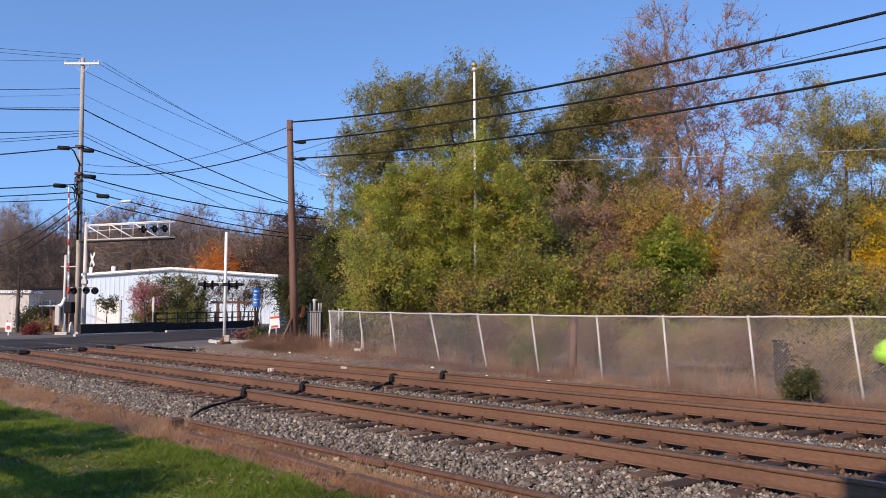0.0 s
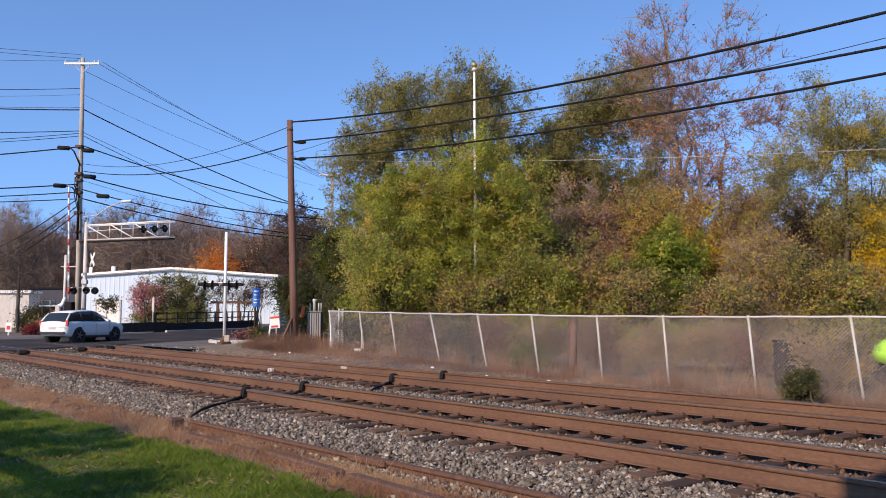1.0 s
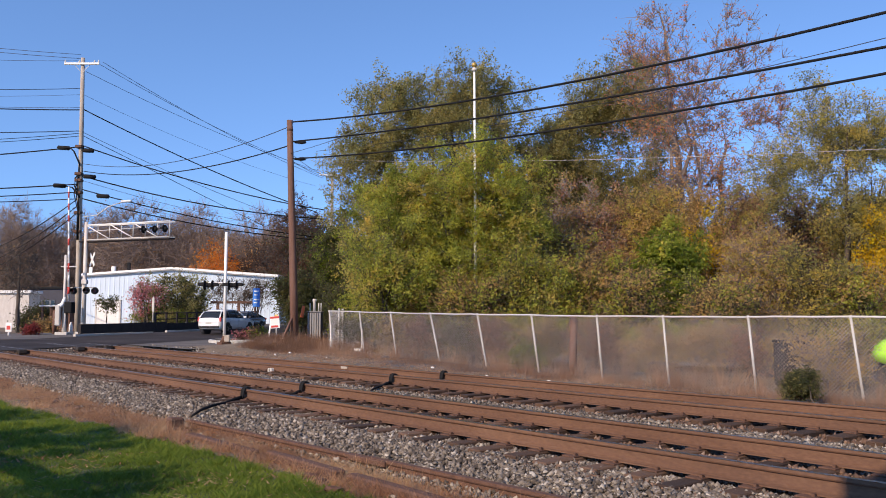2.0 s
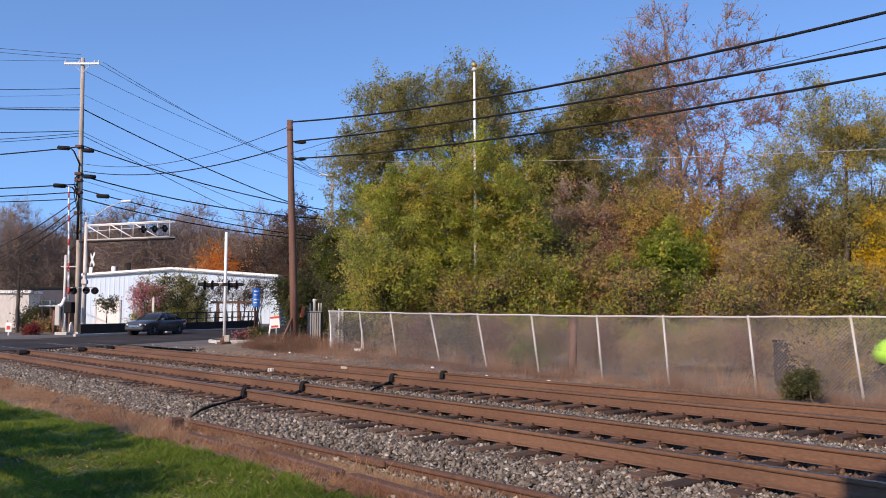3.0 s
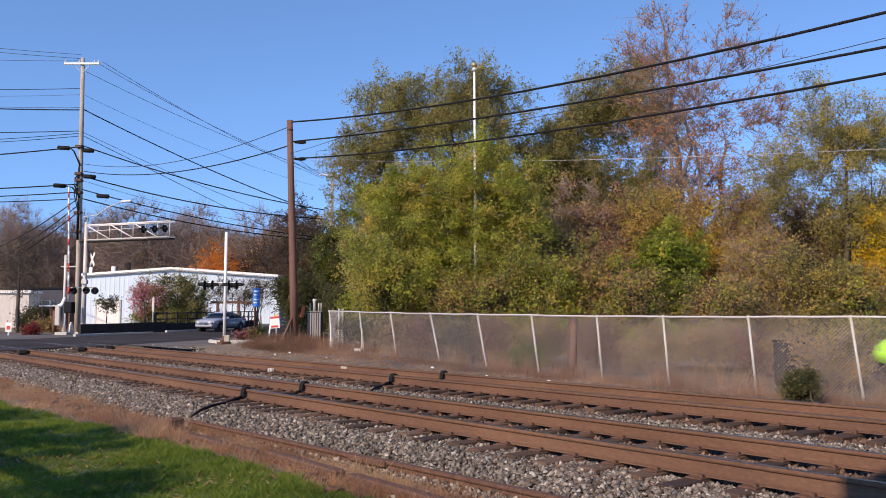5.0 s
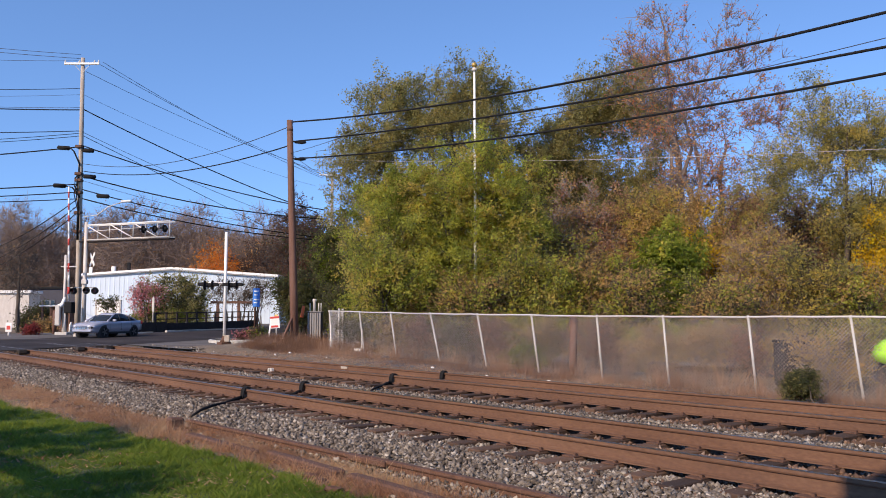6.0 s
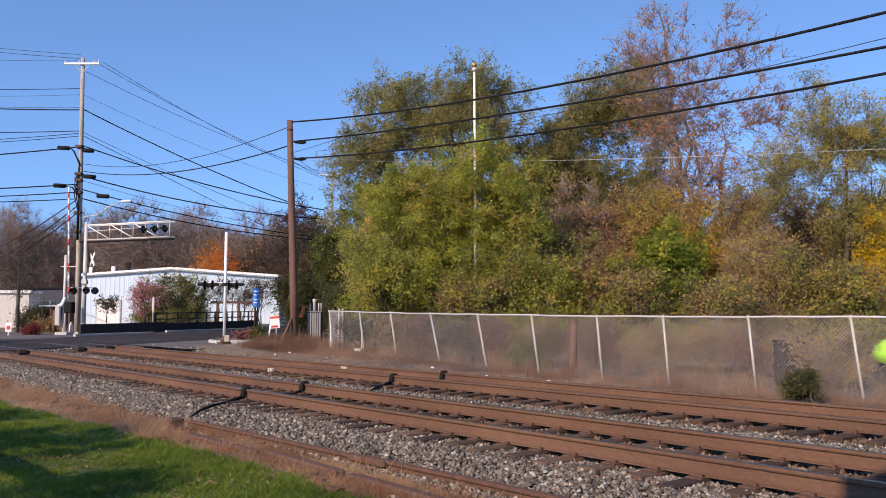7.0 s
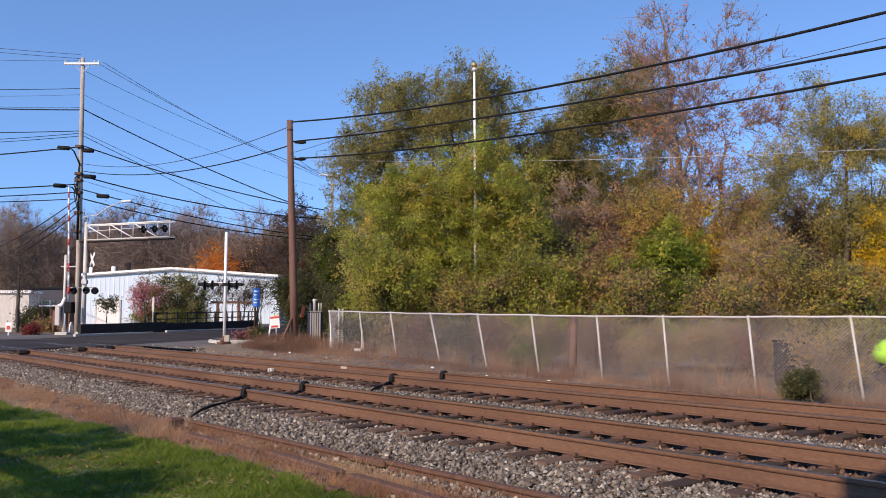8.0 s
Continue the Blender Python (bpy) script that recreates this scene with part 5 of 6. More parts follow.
wood_tree(-0.135, 80, 0.125, 3.6, L_MAROONSHADE, 46, "maroon tree among green ones, leaves darkened for shade", 12000, 0.18, (L_EVERSHADE, 0.4), clumps=400, spread=0.6, sprays=9, fine_twig=0.012)
wood_tree(-0.225, 106, 0.098, 3.8, L_RUST, 42, "dark russet tree beyond the warehouse", 8000, 0.2, (L_MAROONSHADE, 0.7), clumps=420, spread=0.7, sprays=9, fine_twig=0.016)
wood_tree(-0.11, 50, 0.042, 2.0, L_EVERSHADE, 43, "green bush near the fence corner, leaves darkened for shade", 12000, 0.13, (L_GREEN, 0.2), name="bush", clumps=300)
# growth along the lot and the fence
for px, b, top, half, lf, sd, lab in ((0.46, 21.5, -0.012, 1.0, L_BROWN, 51, "tawny weedy shrub against the fence"), (0.49, 24, 0.0, 1.3, L_THIN, 52, "yellow-brown shrub behind the fence"), (0.42, 23.5, -0.01, 0.9, L_BROWN, 53, "half-bare brown shrub behind the fence"), (0.37, 25.5, -0.008, 1.0, L_PURPLE, 47, "bare brown shrub behind the fence"), (0.31, 26.5, -0.005, 1.0, L_BROWN, 48, "thin brown shrub behind the fence"), (0.25, 26.5, -0.008, 0.9, L_BROWN, 54, "twiggy brown shrub behind the fence"), (0.18, 27.5, -0.005, 1.1, L_PURPLE, 49, "bare purple-brown shrub behind the fence"), (0.12, 28.5, 0.0, 1.0, L_BROWN, 55, "tawny shrub behind the fence"), (0.10, 27.2, -0.04, 0.5, L_GREEN, 56, "small green shrub at the fence's foot"), (0.06, 30, 0.0, 1.0, L_PURPLE, 50, "brown vine-tangled shrub behind the fence"), (0.02, 31, 0.0, 1.1, L_EVERSHADE, 57, "dark shrub behind the fence"), (-0.06, 34.5, 0.0, 1.1, L_BROWN, 58, "brown shrub behind the fence"), (-0.02, 33, 0.0, 1.0, L_PURPLE, 44, "bare brown shrub behind the fence"), (-0.10, 36.5, 0.0, 1.0, L_EVERSHADE, 59, "dark shrub at the fence corner"), (0.33, 31, 0.005, 1.4, L_BROWN, 60, "brown-olive shrub in the lot"), (0.19, 33, 0.0, 1.4, L_BROWN, 61, "brown shrub in the lot"), (0.26, 32, 0.0, 1.4, L_MAIN, 45, "yellow-brown shrub in the lot")):
    wood_tree(px, b, top, half, lf, sd, lab, 2400, 0.065, None, stems=7, trunk=0.035, clumps=110, spread=0.26, name="shrub", bark=M_BARK if sd % 3 else M_FARBARK, sprays=9, fine_twig=0.004, gaps=0.32)
eb = wood_tree(0.427, 17.4, -0.066, 0.42, L_EVERSHADE, 62, "small dark evergreen bush beside the rails", 8500, 0.036, (L_DARK, 0.25), trunk=0.04, clumps=120, spread=0.13, name="evergreen_bush", category="bush", fine_twig=0.003, gaps=0.3, rise=0.9)
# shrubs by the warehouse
wood_tree(-0.314, 72, 0.052, 3.3, L_EVERSHADE, 63, "rounded green shrub before the white warehouse", 13000, 0.13, (L_OLIVE, 0.6), low=0.0, n=9, stems=6, name="bush", clumps=280, spread=0.5, gaps=0.2)
wood_tree(-0.325, 71, 0.012, 3.6, L_OLIVE, 75, "low spreading green shrub along the parapet", 9000, 0.12, (L_GREEN, 0.4), low=0.0, n=8, stems=6, name="bush", clumps=200, spread=0.4, gaps=0.12)
wood_tree(-0.356, 69, 0.048, 1.6, L_PINK, 64, "pink-red leaved shrub before the white warehouse", 3000, 0.13, (L_DARK, 0.25), name="bush", spread=0.45, clumps=100, low=0.15, rise=0.9)
wood_tree(-0.402, 71, 0.026, 1.1, L_EVERSHADE, 65, "small thin green tree before the warehouse", 800, 0.13, name="small_tree", category="tree", stems=1, trunk=0.08, low=0.45, clumps=40, spread=0.3)
for px, sd in ((-0.255, 66), (-0.235, 67), (-0.222, 68)):
    wood_tree(px, 73, 0.05, 2.0, L_MAROONSHADE, sd, "bare twiggy shrub before the white warehouse", 500, 0.10, None, name="shrub", trunk=0.10, low=0.35, n=4, clumps=90, fine_twig=0.008)
wood_tree(-0.508, 60, 0.10, 2.0, L_FAR, 69, "slender bare tree before the white house", 160, 0.12, None, stems=1, trunk=0.2, low=0.25, clumps=110, sprays=6, fine_twig=0.011)
wood_tree(-0.487, 64, 0.012, 1.3, L_EVERSHADE, 70, "dark evergreen shrub by the grey building", 4000, 0.12, name="bush")
wood_tree(-0.476, 60, -0.008, 0.7, L_BROWN, 71, "low brown shrub by the kerb", 1800, 0.1, name="shrub", category="shrub", clumps=80)
wood_tree(-0.491, 55, -0.011, 0.42, L_SCARLET, 72, "low scarlet-leaved shrub by the white house", 1600, 0.09, name="shrub", category="shrub", clumps=60, spread=0.2)
wood_tree(-0.237, 45, -0.017, 0.55, L_PINK, 73, "low pink-purple shrub beside the traffic island", 1100, 0.08, (L_MAROONSHADE, 0.5), name="shrub", clumps=50, spread=0.16, trunk=0.03)
wood_tree(-0.222, 43.5, -0.014, 0.5, L_GREEN, 74, "low green weedy shrub by the yard sign", 900, 0.08, (L_MOUND, 0.4), name="shrub", clumps=50, spread=0.16, trunk=0.03)
# far belt of bare autumn trees
far_a = wood_tree(-0.50, 120, 0.112, 6.0, L_FAR, 81, "distant brown leafless autumn tree", 5200, 0.16, (L_RUST, 0.12), stems=3, trunk=0.45, bark=M_FARBARK, clumps=800, spread=0.85, low=0.1, sprays=13, fine_twig=0.013, gaps=0.2)
far_b = wood_tree(-0.44, 118, 0.105, 5.5, L_FAR, 82, "distant brown leafless autumn tree", 4200, 0.16, (L_PURPLE, 0.3), stems=3, trunk=0.4, bark=M_FARBARK, clumps=800, spread=0.85, low=0.05, sprays=13, fine_twig=0.013, gaps=0.2)
far_o = wood_tree(-0.275, 103, 0.094, 4.0, L_ORANGE, 83, "orange autumn tree beyond the warehouse roof", 12000, 0.2, (L_RUST, 0.3), clumps=300, spread=0.7)
r = random.Random(9)
for i in range(32):
    px = -0.62 + 0.022 * i if i < 24 else -0.1 + 0.08 * (i - 23) + r.uniform(-0.01, 0.01)
    b = r.uniform(108, 150) if px < -0.1 else r.uniform(78, 100)
    s = (r.uniform(0.85, 1.1) if px < -0.1 else r.uniform(0.8, 1.15)) 
    x, y = Y(px, b)
    c = copy_thing(far_a if i % 2 else far_b, pose(x, y, ground_z(x, y) - 0.1, 0, 0, r.uniform(0, 360)) @ Matrix.Diagonal((s, s, s, 1)))
    c.scale = (s, s, s)
for i in range(9):
    x, y = Y(-0.51 + 0.036 * i, 112 + 2.3 * (i % 4))
    s = r.uniform(1.08, 1.2)
    c = copy_thing(far_b if i % 2 else far_a, pose(x, y, ground_z(x, y) - 0.1, 0, 0, r.uniform(0, 360)) @ Matrix.Diagonal((s, s, s, 1)))
    c.scale = (s, s, s)
# leafy tree and pole added out of view to shade the lawn and rail
lawn_tree = tree("tree", "half-bare tree added out of view to shade the grass", (-2.2, 10.8), [(-2.4, 2.9, 2.7, 1.3, 1.3, 0.3), (2.2, -2.7, 2.5, 1.2, 1.2, 0.3), (0, 0, 3.0, 1.3, 1.3, 0.35), (0.9, 0.6, 2.3, 1.2, 0.35, 0.2), (2.3, -1.6, 2.2, 1.1, 0.3, 0.2)], L_OLIVE, 91, 5200, 0.12, 0.12, clumps=48, spread=0.22, fork=0.45)
# unseen limb, set so that its shadow makes a band across the lawn
part("leaning_limb", tube([(0.05, 0.05, 1.6), (0.45, 0.55, 2.3), (0.52, -1.2, 2.42), (0.62, -3.2, 2.42), (0.72, -5.6, 2.45)], [0.13, 0.12, 0.11, 0.10, 0.09], 8), M_BARK, lawn_tree)
part("leaning_limb", tube([(0.1, 0.1, 1.4), (-0.2, 1.9, 2.5), (0.3, 3.6, 2.8)], [0.08, 0.06, 0.03], 8), M_BARK, lawn_tree)
# unseen pole added behind the camera, its height set by the rail's shadow
shade_pole = thing("utility_pole", "timber pole added behind the camera to shade the near rail", "utility pole", (-4.0, 0.42, -0.3))
pole_shaft(shade_pole, 7.6, 0.24, 0.22, M_POLEBROWN)

# ---- stones, weeds and grass ----


def stones(name, label, n, xr, yr, size, seed, zoff=0.0, material=M_STONE):
    """Broken stones strewn over a strip, thinning away from the camera; each a jittered octahedron."""
    g = np.random.default_rng(seed)
    x = g.uniform(*xr, n)
    y = yr[0] + (yr[1] - yr[0]) * g.random(n) ** 1.7
    ok = np.array([road_side(a, b) > 4.9 for a, b in zip(x, y)])
    x, y = x[ok], y[ok]
    n = len(x)
    z = np.array([ground_z(a, b) for a, b in zip(x, y)]) + zoff + g.uniform(-0.015, 0.018, n)
    s = size * (0.45 + 1.1 * g.random((n, 1, 1)) ** 1.5) * (1 + 0.012 * np.maximum(0, y - 12))[:, None, None]
    o = np.array([(1, 0, 0), (-1, 0, 0), (0, 1, 0), (0, -1, 0), (0, 0, 0.75), (0, 0, -0.75)])[None] + g.normal(size=(n, 6, 3)) * 0.28
    a = g.uniform(0, 2 * math.pi, n)
    ca, sa = np.cos(a)[:, None], np.sin(a)[:, None]
    o = np.stack([o[..., 0] * ca - o[..., 1] * sa, o[..., 0] * sa + o[..., 1] * ca, o[..., 2]], -1) * s
    v = (o + np.stack([x, y, z], -1)[:, None]).reshape(-1, 3)
    t = np.array([(0, 2, 4), (2, 1, 4), (1, 3, 4), (3, 0, 4), (2, 0, 5), (1, 2, 5), (3, 1, 5), (0, 3, 5)])
    f = (np.arange(n)[:, None, None] * 6 + t[None]).reshape(-1)
    me = bpy.data.meshes.new(name)
    me.vertices.add(len(v))
    me.vertices.foreach_set("co", v.reshape(-1))
    me.loops.add(len(f))
    me.loops.foreach_set("vertex_index", f.astype(np.int32))
    me.polygons.add(len(f) // 3)
    me.polygons.foreach_set("loop_start", np.arange(0, len(f), 3, dtype=np.int32))
    me.update(calc_edges=True)
    me.materials.append(material)
    return tagged(new(name, me), label, "ballast", kind="stuff")


stones("ballast", "grey crushed-stone ballast on the near shoulder", 52000, (5.35, 7.15), (1.5, 38), 0.0275, 1, 0.022)
stones("ballast", "grey crushed stone between the near rails", 17000, (7.25, 8.66), (1.5, 38), 0.032, 2, 0.018, M_RUSTSTONE)
stones("ballast", "grey crushed-stone ballast between the two tracks", 22000, (9.35, 10.9), (2.5, 40), 0.029, 3)
stones("ballast", "grey crushed stone between the far rails", 13000, (11.5, 12.9), (3, 40), 0.032, 4, 0.018, M_RUSTSTONE)
stones("ballast", "rust-stained stone beside the near track", 3500, (8.75, 9.4), (2.5, 40), 0.034, 7, 0.0, M_RUSTSTONE)
stones("ballast", "rust-stained stone beside the far track", 3500, (10.8, 11.4), (2.5, 40), 0.034, 8, 0.0, M_RUSTSTONE)
stones("ballast", "crushed stone and dirt on the far shoulder", 7000, (13.0, 14.8), (4, 40), 0.036, 5)
stones("ballast", "rust-brown stones along the near tie ends", 6500, (6.45, 7.15), (1.5, 38), 0.026, 9, 0.014, M_RUSTSTONE)
stones("ballast", "scattered stones among the dry weeds", 2600, (4.7, 5.4), (4, 30), 0.028, 6)


def blades(name, label, category, pts, h, w, lf, seed, lean=0.35):
    """Standing blades and stalks: slim triangles in one mesh."""
    g = np.random.default_rng(seed)
    n = len(pts)
    a = g.uniform(0, 2 * math.pi, n)
    side = np.stack([np.cos(a), np.sin(a), np.zeros(n)], -1)
    hh = h * g.uniform(0.45, 1.35, (n, 1))
    tip = np.concatenate([g.normal(size=(n, 2)) * lean, np.ones((n, 1))], -1) * hh
    ww = w * g.uniform(0.6, 1.4, (n, 1))
    v = np.stack([pts - side * ww, pts + side * ww, pts + tip], 1)
    me = bpy.data.meshes.new(name)
    me.vertices.add(n * 3)
    me.vertices.foreach_set("co", v.reshape(-1))
    me.loops.add(n * 3)
    me.loops.foreach_set("vertex_index", np.arange(n * 3, dtype=np.int32))
    me.polygons.add(n)
    me.polygons.foreach_set("loop_start", np.arange(0, n * 3, 3, dtype=np.int32))
    me.update(calc_edges=True)
    me.materials.append(lf)
    return tagged(new(name, me), label, category, kind="stuff")


def strewn(n, xr, yr, seed, tuft=0.0, power=1.0, keep=None):
    """Places on the ground, gathered in tufts."""
    g = np.random.default_rng(seed)
    x, y = g.uniform(*xr, n), yr[0] + (yr[1] - yr[0]) * g.random(n) ** power
    if tuft:
        k = max(8, n // 45)
        c = np.stack([g.uniform(*xr, k), yr[0] + (yr[1] - yr[0]) * g.random(k) ** power], -1)
        j = g.integers(0, k, n)
        x, y = c[j, 0] + g.normal(size=n) * tuft, c[j, 1] + g.normal(size=n) * tuft
    ok = np.array([(xr[0] - 0.2 < a < xr[1] + 0.2) and road_side(a, b) > 4.9 and (keep is None or keep(a, b)) for a, b in zip(x, y)])
    x, y = x[ok], y[ok]
    return np.stack([x, y, np.array([ground_z(a, b) - 0.01 for a, b in zip(x, y)])], -1)


wild = lambda x, y: y < 19.6 + 0.85 * x
edge = lambda x, y: x < 4.36 + 0.30 * noise.noise((0, y * 0.8, 3)) + 0.12 * noise.noise((x * 3, y * 3, 1)) - 0.075 * max(0, y - 9.5)
off = lambda x, y: not edge(x, y)
blades("grass", "mown green lawn grass", "grass", strewn(95000, (1.2, 4.7), (5.5, 20), 21, power=1.5, keep=edge), 0.042, 0.0065, L_GRASS, 22, 1.0)
blades("grass", "ragged tufts of longer lawn grass", "grass", strewn(42000, (1.2, 4.6), (5.5, 20), 47, 0.05, 1.5, edge), 0.075, 0.0095, L_GRASS, 48, 0.9)
blades("fallen_leaves", "small dry leaves fallen on the lawn", "leaves", strewn(1100, (1.2, 4.6), (5.5, 20), 55, 0.3, 1.5, edge) + np.array([0, 0, 0.04]), 0.024, 0.011, L_DRY, 56, 2.2)
blades("dry_weeds", "dead tawny weeds along the abandoned rail", "weeds", strewn(13000, (3.4, 5.4), (3.0, 32), 23, 0.11, 1.4, off), 0.085, 0.0045, L_DRY, 24, 0.8)
blades("dry_weeds", "dead grass grown over the abandoned rail", "weeds", strewn(5000, (4.6, 5.35), (3.0, 14), 41, 0.07, 1.0), 0.12, 0.0035, L_DRY, 42, 0.8)
blades("dry_weeds", "bushy dead tufts at the lawn edge", "weeds", strewn(11000, (4.1, 5.25), (4.5, 30), 43, 0.06, 1.2, off), 0.19, 0.003, L_DRY, 44, 0.75)
blades("dry_weeds", "low dead grass litter beside the abandoned rail", "weeds", strewn(26000, (3.3, 5.5), (3.0, 32), 25, 0.22, 1.4, off), 0.055, 0.008, L_DRY, 26, 1.5)
blades("dry_weeds", "reddish dead leaf litter beside the abandoned rail", "weeds", strewn(9000, (4.0, 5.45), (3.0, 32), 49, 0.14, 1.3, off), 0.035, 0.012, L_PURPLE, 50, 1.8)
blades("dry_weeds", "fuzzy dead weed clumps along the fence foot", "weeds", strewn(20000, (16.6, 18.8), (4, 33), 27, 0.13, keep=wild), 0.20, 0.003, L_PALE, 28, 0.8)
blades("dry_weeds", "sparse pale stalks along the fence foot", "weeds", strewn(5000, (17.2, 18.9), (4, 33), 53, 0.10, keep=wild), 0.62, 0.003, L_PALE, 54, 0.25)
blades("dry_weeds", "low dead grass beside the far track", "weeds", strewn(26000, (14.1, 18.4), (4, 37), 29, 0.22, keep=wild), 0.07, 0.009, L_PALE, 30, 1.2)
blades("dry_weeds", "fuzzy brown dead weeds mounded round the brown pole", "weeds", strewn(30000, (16.0, 20.6), (29, 36), 31, 0.40, keep=wild), 0.34, 0.0035, L_MOUND, 32, 0.75)
blades("dry_weeds", "tall dead stalks behind the fence", "weeds", strewn(3000, (18.7, 22), (4, 33), 33, 0.18), 0.7, 0.004, L_DRY, 34, 0.25)

rr = random.Random(33)
for i in range(44):
    x, y = rr.uniform(4.3, 5.2), rr.uniform(4.6, 19)
    bm = bmesh.new()
    bmesh.ops.create_icosphere(bm, subdivisions=2, radius=rr.uniform(0.03, 0.08))
    sx, sy = rr.uniform(0.9, 1.9), rr.uniform(0.7, 1.1)
    for v in bm.verts:
        v.co = Vector((v.co.x * sx, v.co.y * sy, v.co.z * 0.6)) * (1 + 0.5 * noise.noise(v.co * 14 + Vector((i, 0, 0))))
    o = solo("rubble", bm, M_IRON, "broken rusty lump lying among dead weeds", "rubble", "rubble pieces")
    o.location, o.rotation_euler = (x, y, ground_z(x, y) + 0.01), (0, 0, rr.uniform(0, 6))

# ---- cars ----


def loft(rings):
    """A skin over cross-sections, mirrored about the car's middle."""
    bm = bmesh.new()
    rows = []
    for y, pts in rings:
        full = [(-x, z) for x, z in reversed(pts) if x > 0.001] + [(x, z) for x, z in pts]
        rows.append([bm.verts.new((x, y, z)) for x, z in full])
    n = len(rows[0])
    for a, b in zip(rows, rows[1:]):
        for k in range(n):
            f = bm.faces.new((a[k], a[(k + 1) % n], b[(k + 1) % n], b[k]))
            f.smooth = True
    for r0 in (rows[0], rows[-1]):
        bm.faces.new(r0)
    bmesh.ops.recalc_face_normals(bm, faces=bm.faces)
    return bm


def car(label, paint, body, cabin, wheel_y, r, tail_tall, trim):
    """body: (y, floor, belt, half width); cabin: (y, height, half width at the top). Forward is +y."""
    c = thing("car", label, "car")
    rings = []
    for y, lo, belt, w in body:
        rings.append((y, [(0.001, lo), (w * 0.86, lo), (w * 0.97, lo + 0.10), (w, lo + 0.30), (w, belt - 0.16), (w * 0.955, belt - 0.03), (w * 0.86, belt), (w * 0.4, belt + 0.035), (0.001, belt + 0.045)]))
    shell = part("body", loft(rings), paint, c)

    def belt_at(y):
        for p, q in zip(body, body[1:]):
            if p[0] <= y <= q[0]:
                k = (y - p[0]) / (q[0] - p[0])
                return p[2] + (q[2] - p[2]) * k, p[3] + (q[3] - p[3]) * k
        return body[-1][2], body[-1][3]

    glass, skin = [], []
    for y, z, wt_ in cabin:
        b, w = belt_at(y)
        w0 = w * 0.90
        if y == cabin[-1][0]:        # the windscreen's foot dips under the bonnet
            glass.append((y, [(0.001, b - 0.20), (w * 0.7, b - 0.20), (w * 0.72, b - 0.12), (w * 0.72, b - 0.06), (w * 0.6, b - 0.02), (0.001, b)]))
            continue
        glass.append((y, [(0.001, b - 0.05), (w0, b - 0.05), (w0 - (w0 - wt_) * 0.5, (b + z) / 2), (wt_, z - 0.05), (wt_ * 0.8, z - 0.02), (0.001, z - 0.012)]))
    part("glasshouse", loft(glass), M_GLASS, c, "dark tinted glazing")
    top = [(y, z, w) for y, z, w in cabin if z > max(k[1] for k in cabin) - 0.17]
    roof = [(y, [(0.001, z - 0.04), (w * 0.98, z - 0.09), (w + 0.012, z - 0.055), (w * 0.82, z - 0.008), (0.001, z + 0.004)]) for y, z, w in top]
    part("roof", loft(roof), paint, c)
    # pillars run from the belt to the roof's edge
    y_f, z_f, w_f = cabin[-1]
    y_b, z_b, w_b = cabin[0]
    for s in (-1, 1):
        runs = [((y_f, z_f), (top[-1][0], top[-1][1] - 0.05)), ((y_b, z_b), (top[0][0], top[0][1] - 0.05)), ((-0.12, None), (-0.18, None)), ((-1.02, None), (-1.08, None))]
        for (ya, za), (yb, zb) in runs:
            b, w = belt_at(ya)
            za = b - 0.03 if za is None else min(za, b + 0.03)
            near = min(cabin, key=lambda q: abs(q[0] - yb))
            zb = near[1] - 0.07 if zb is None else zb
            part("pillar", tube([(s * (w * 0.90 + 0.012), ya, za), (s * (w * 0.90 - (w * 0.90 - near[2]) * 0.5 + 0.014), (ya + yb) / 2, (za + zb) / 2), (s * (near[2] + 0.012), yb, zb)], [0.055, 0.045, 0.045] if za < 5 and ya not in (-0.12,) else [0.03, 0.03, 0.03], 6), paint if ya in (y_f, y_b) else trim, c)
    front, back = body[-1][0], body[0][0]
    wf, wb_ = body[-1][3], body[0][3]
    for s in (-1, 1):
        hl = part("headlight", box((-0.20, -0.09, -0.06), (0.20, 0.07, 0.06), pose(s * (wf - 0.08), front - 0.10, body[-1][2] - 0.02, 0, 0, -s * 32), 0.03), plain("headlight_glass", (0.75, 0.78, 0.8), 0.1) if "headlight_glass" not in bpy.data.materials else bpy.data.materials["headlight_glass"], c, "clear headlight")
        tl = part("tail_light", box((-0.07, -0.12, 0), (0.07, 0.12, tail_tall), pose(s * (wb_ + 0.05), back + 0.15, body[0][2] - 0.10, -6, 0, s * 25), 0.03), M_RED, c, "red tail light")
        mr = part("wing_mirror", box((-0.11, -0.06, -0.07), (0.11, 0.06, 0.08), pose(s * 1.0, cabin[-1][0] - 0.42, belt_at(cabin[-1][0] - 0.4)[0] + 0.06, 0, 0, 0), 0.03), paint, c)
        part("sill", box((s * 0.90 - 0.05, -1.0, 0.22), (s * 0.90 + 0.05, 1.0, 0.34), None, 0.02), trim, c)
        for yy in (-0.15, 0.85, -1.05):
            b, w = belt_at(yy)
            part("door_seam", box((s * w - 0.004, yy - 0.008, 0.42), (s * w + 0.004, yy + 0.008, b - 0.10)), trim, c)
        for yy in (0.0, -0.95):
            b, w = belt_at(yy)
            part("door_handle", box((s * w - 0.015, yy - 0.11, b - 0.22), (s * w + 0.025, yy + 0.09, b - 0.18), None, 0.008), paint, c)
    # the grille's bright chrome stands in for sunlight on the car's front
    grille = part("grille", box((-0.44, front - 0.03, body[-1][2] - 0.20), (0.44, front + 0.02, body[-1][2] - 0.03), None, 0.02), M_CHROME, c, "grille in bright chrome that stands for the sunlit front")
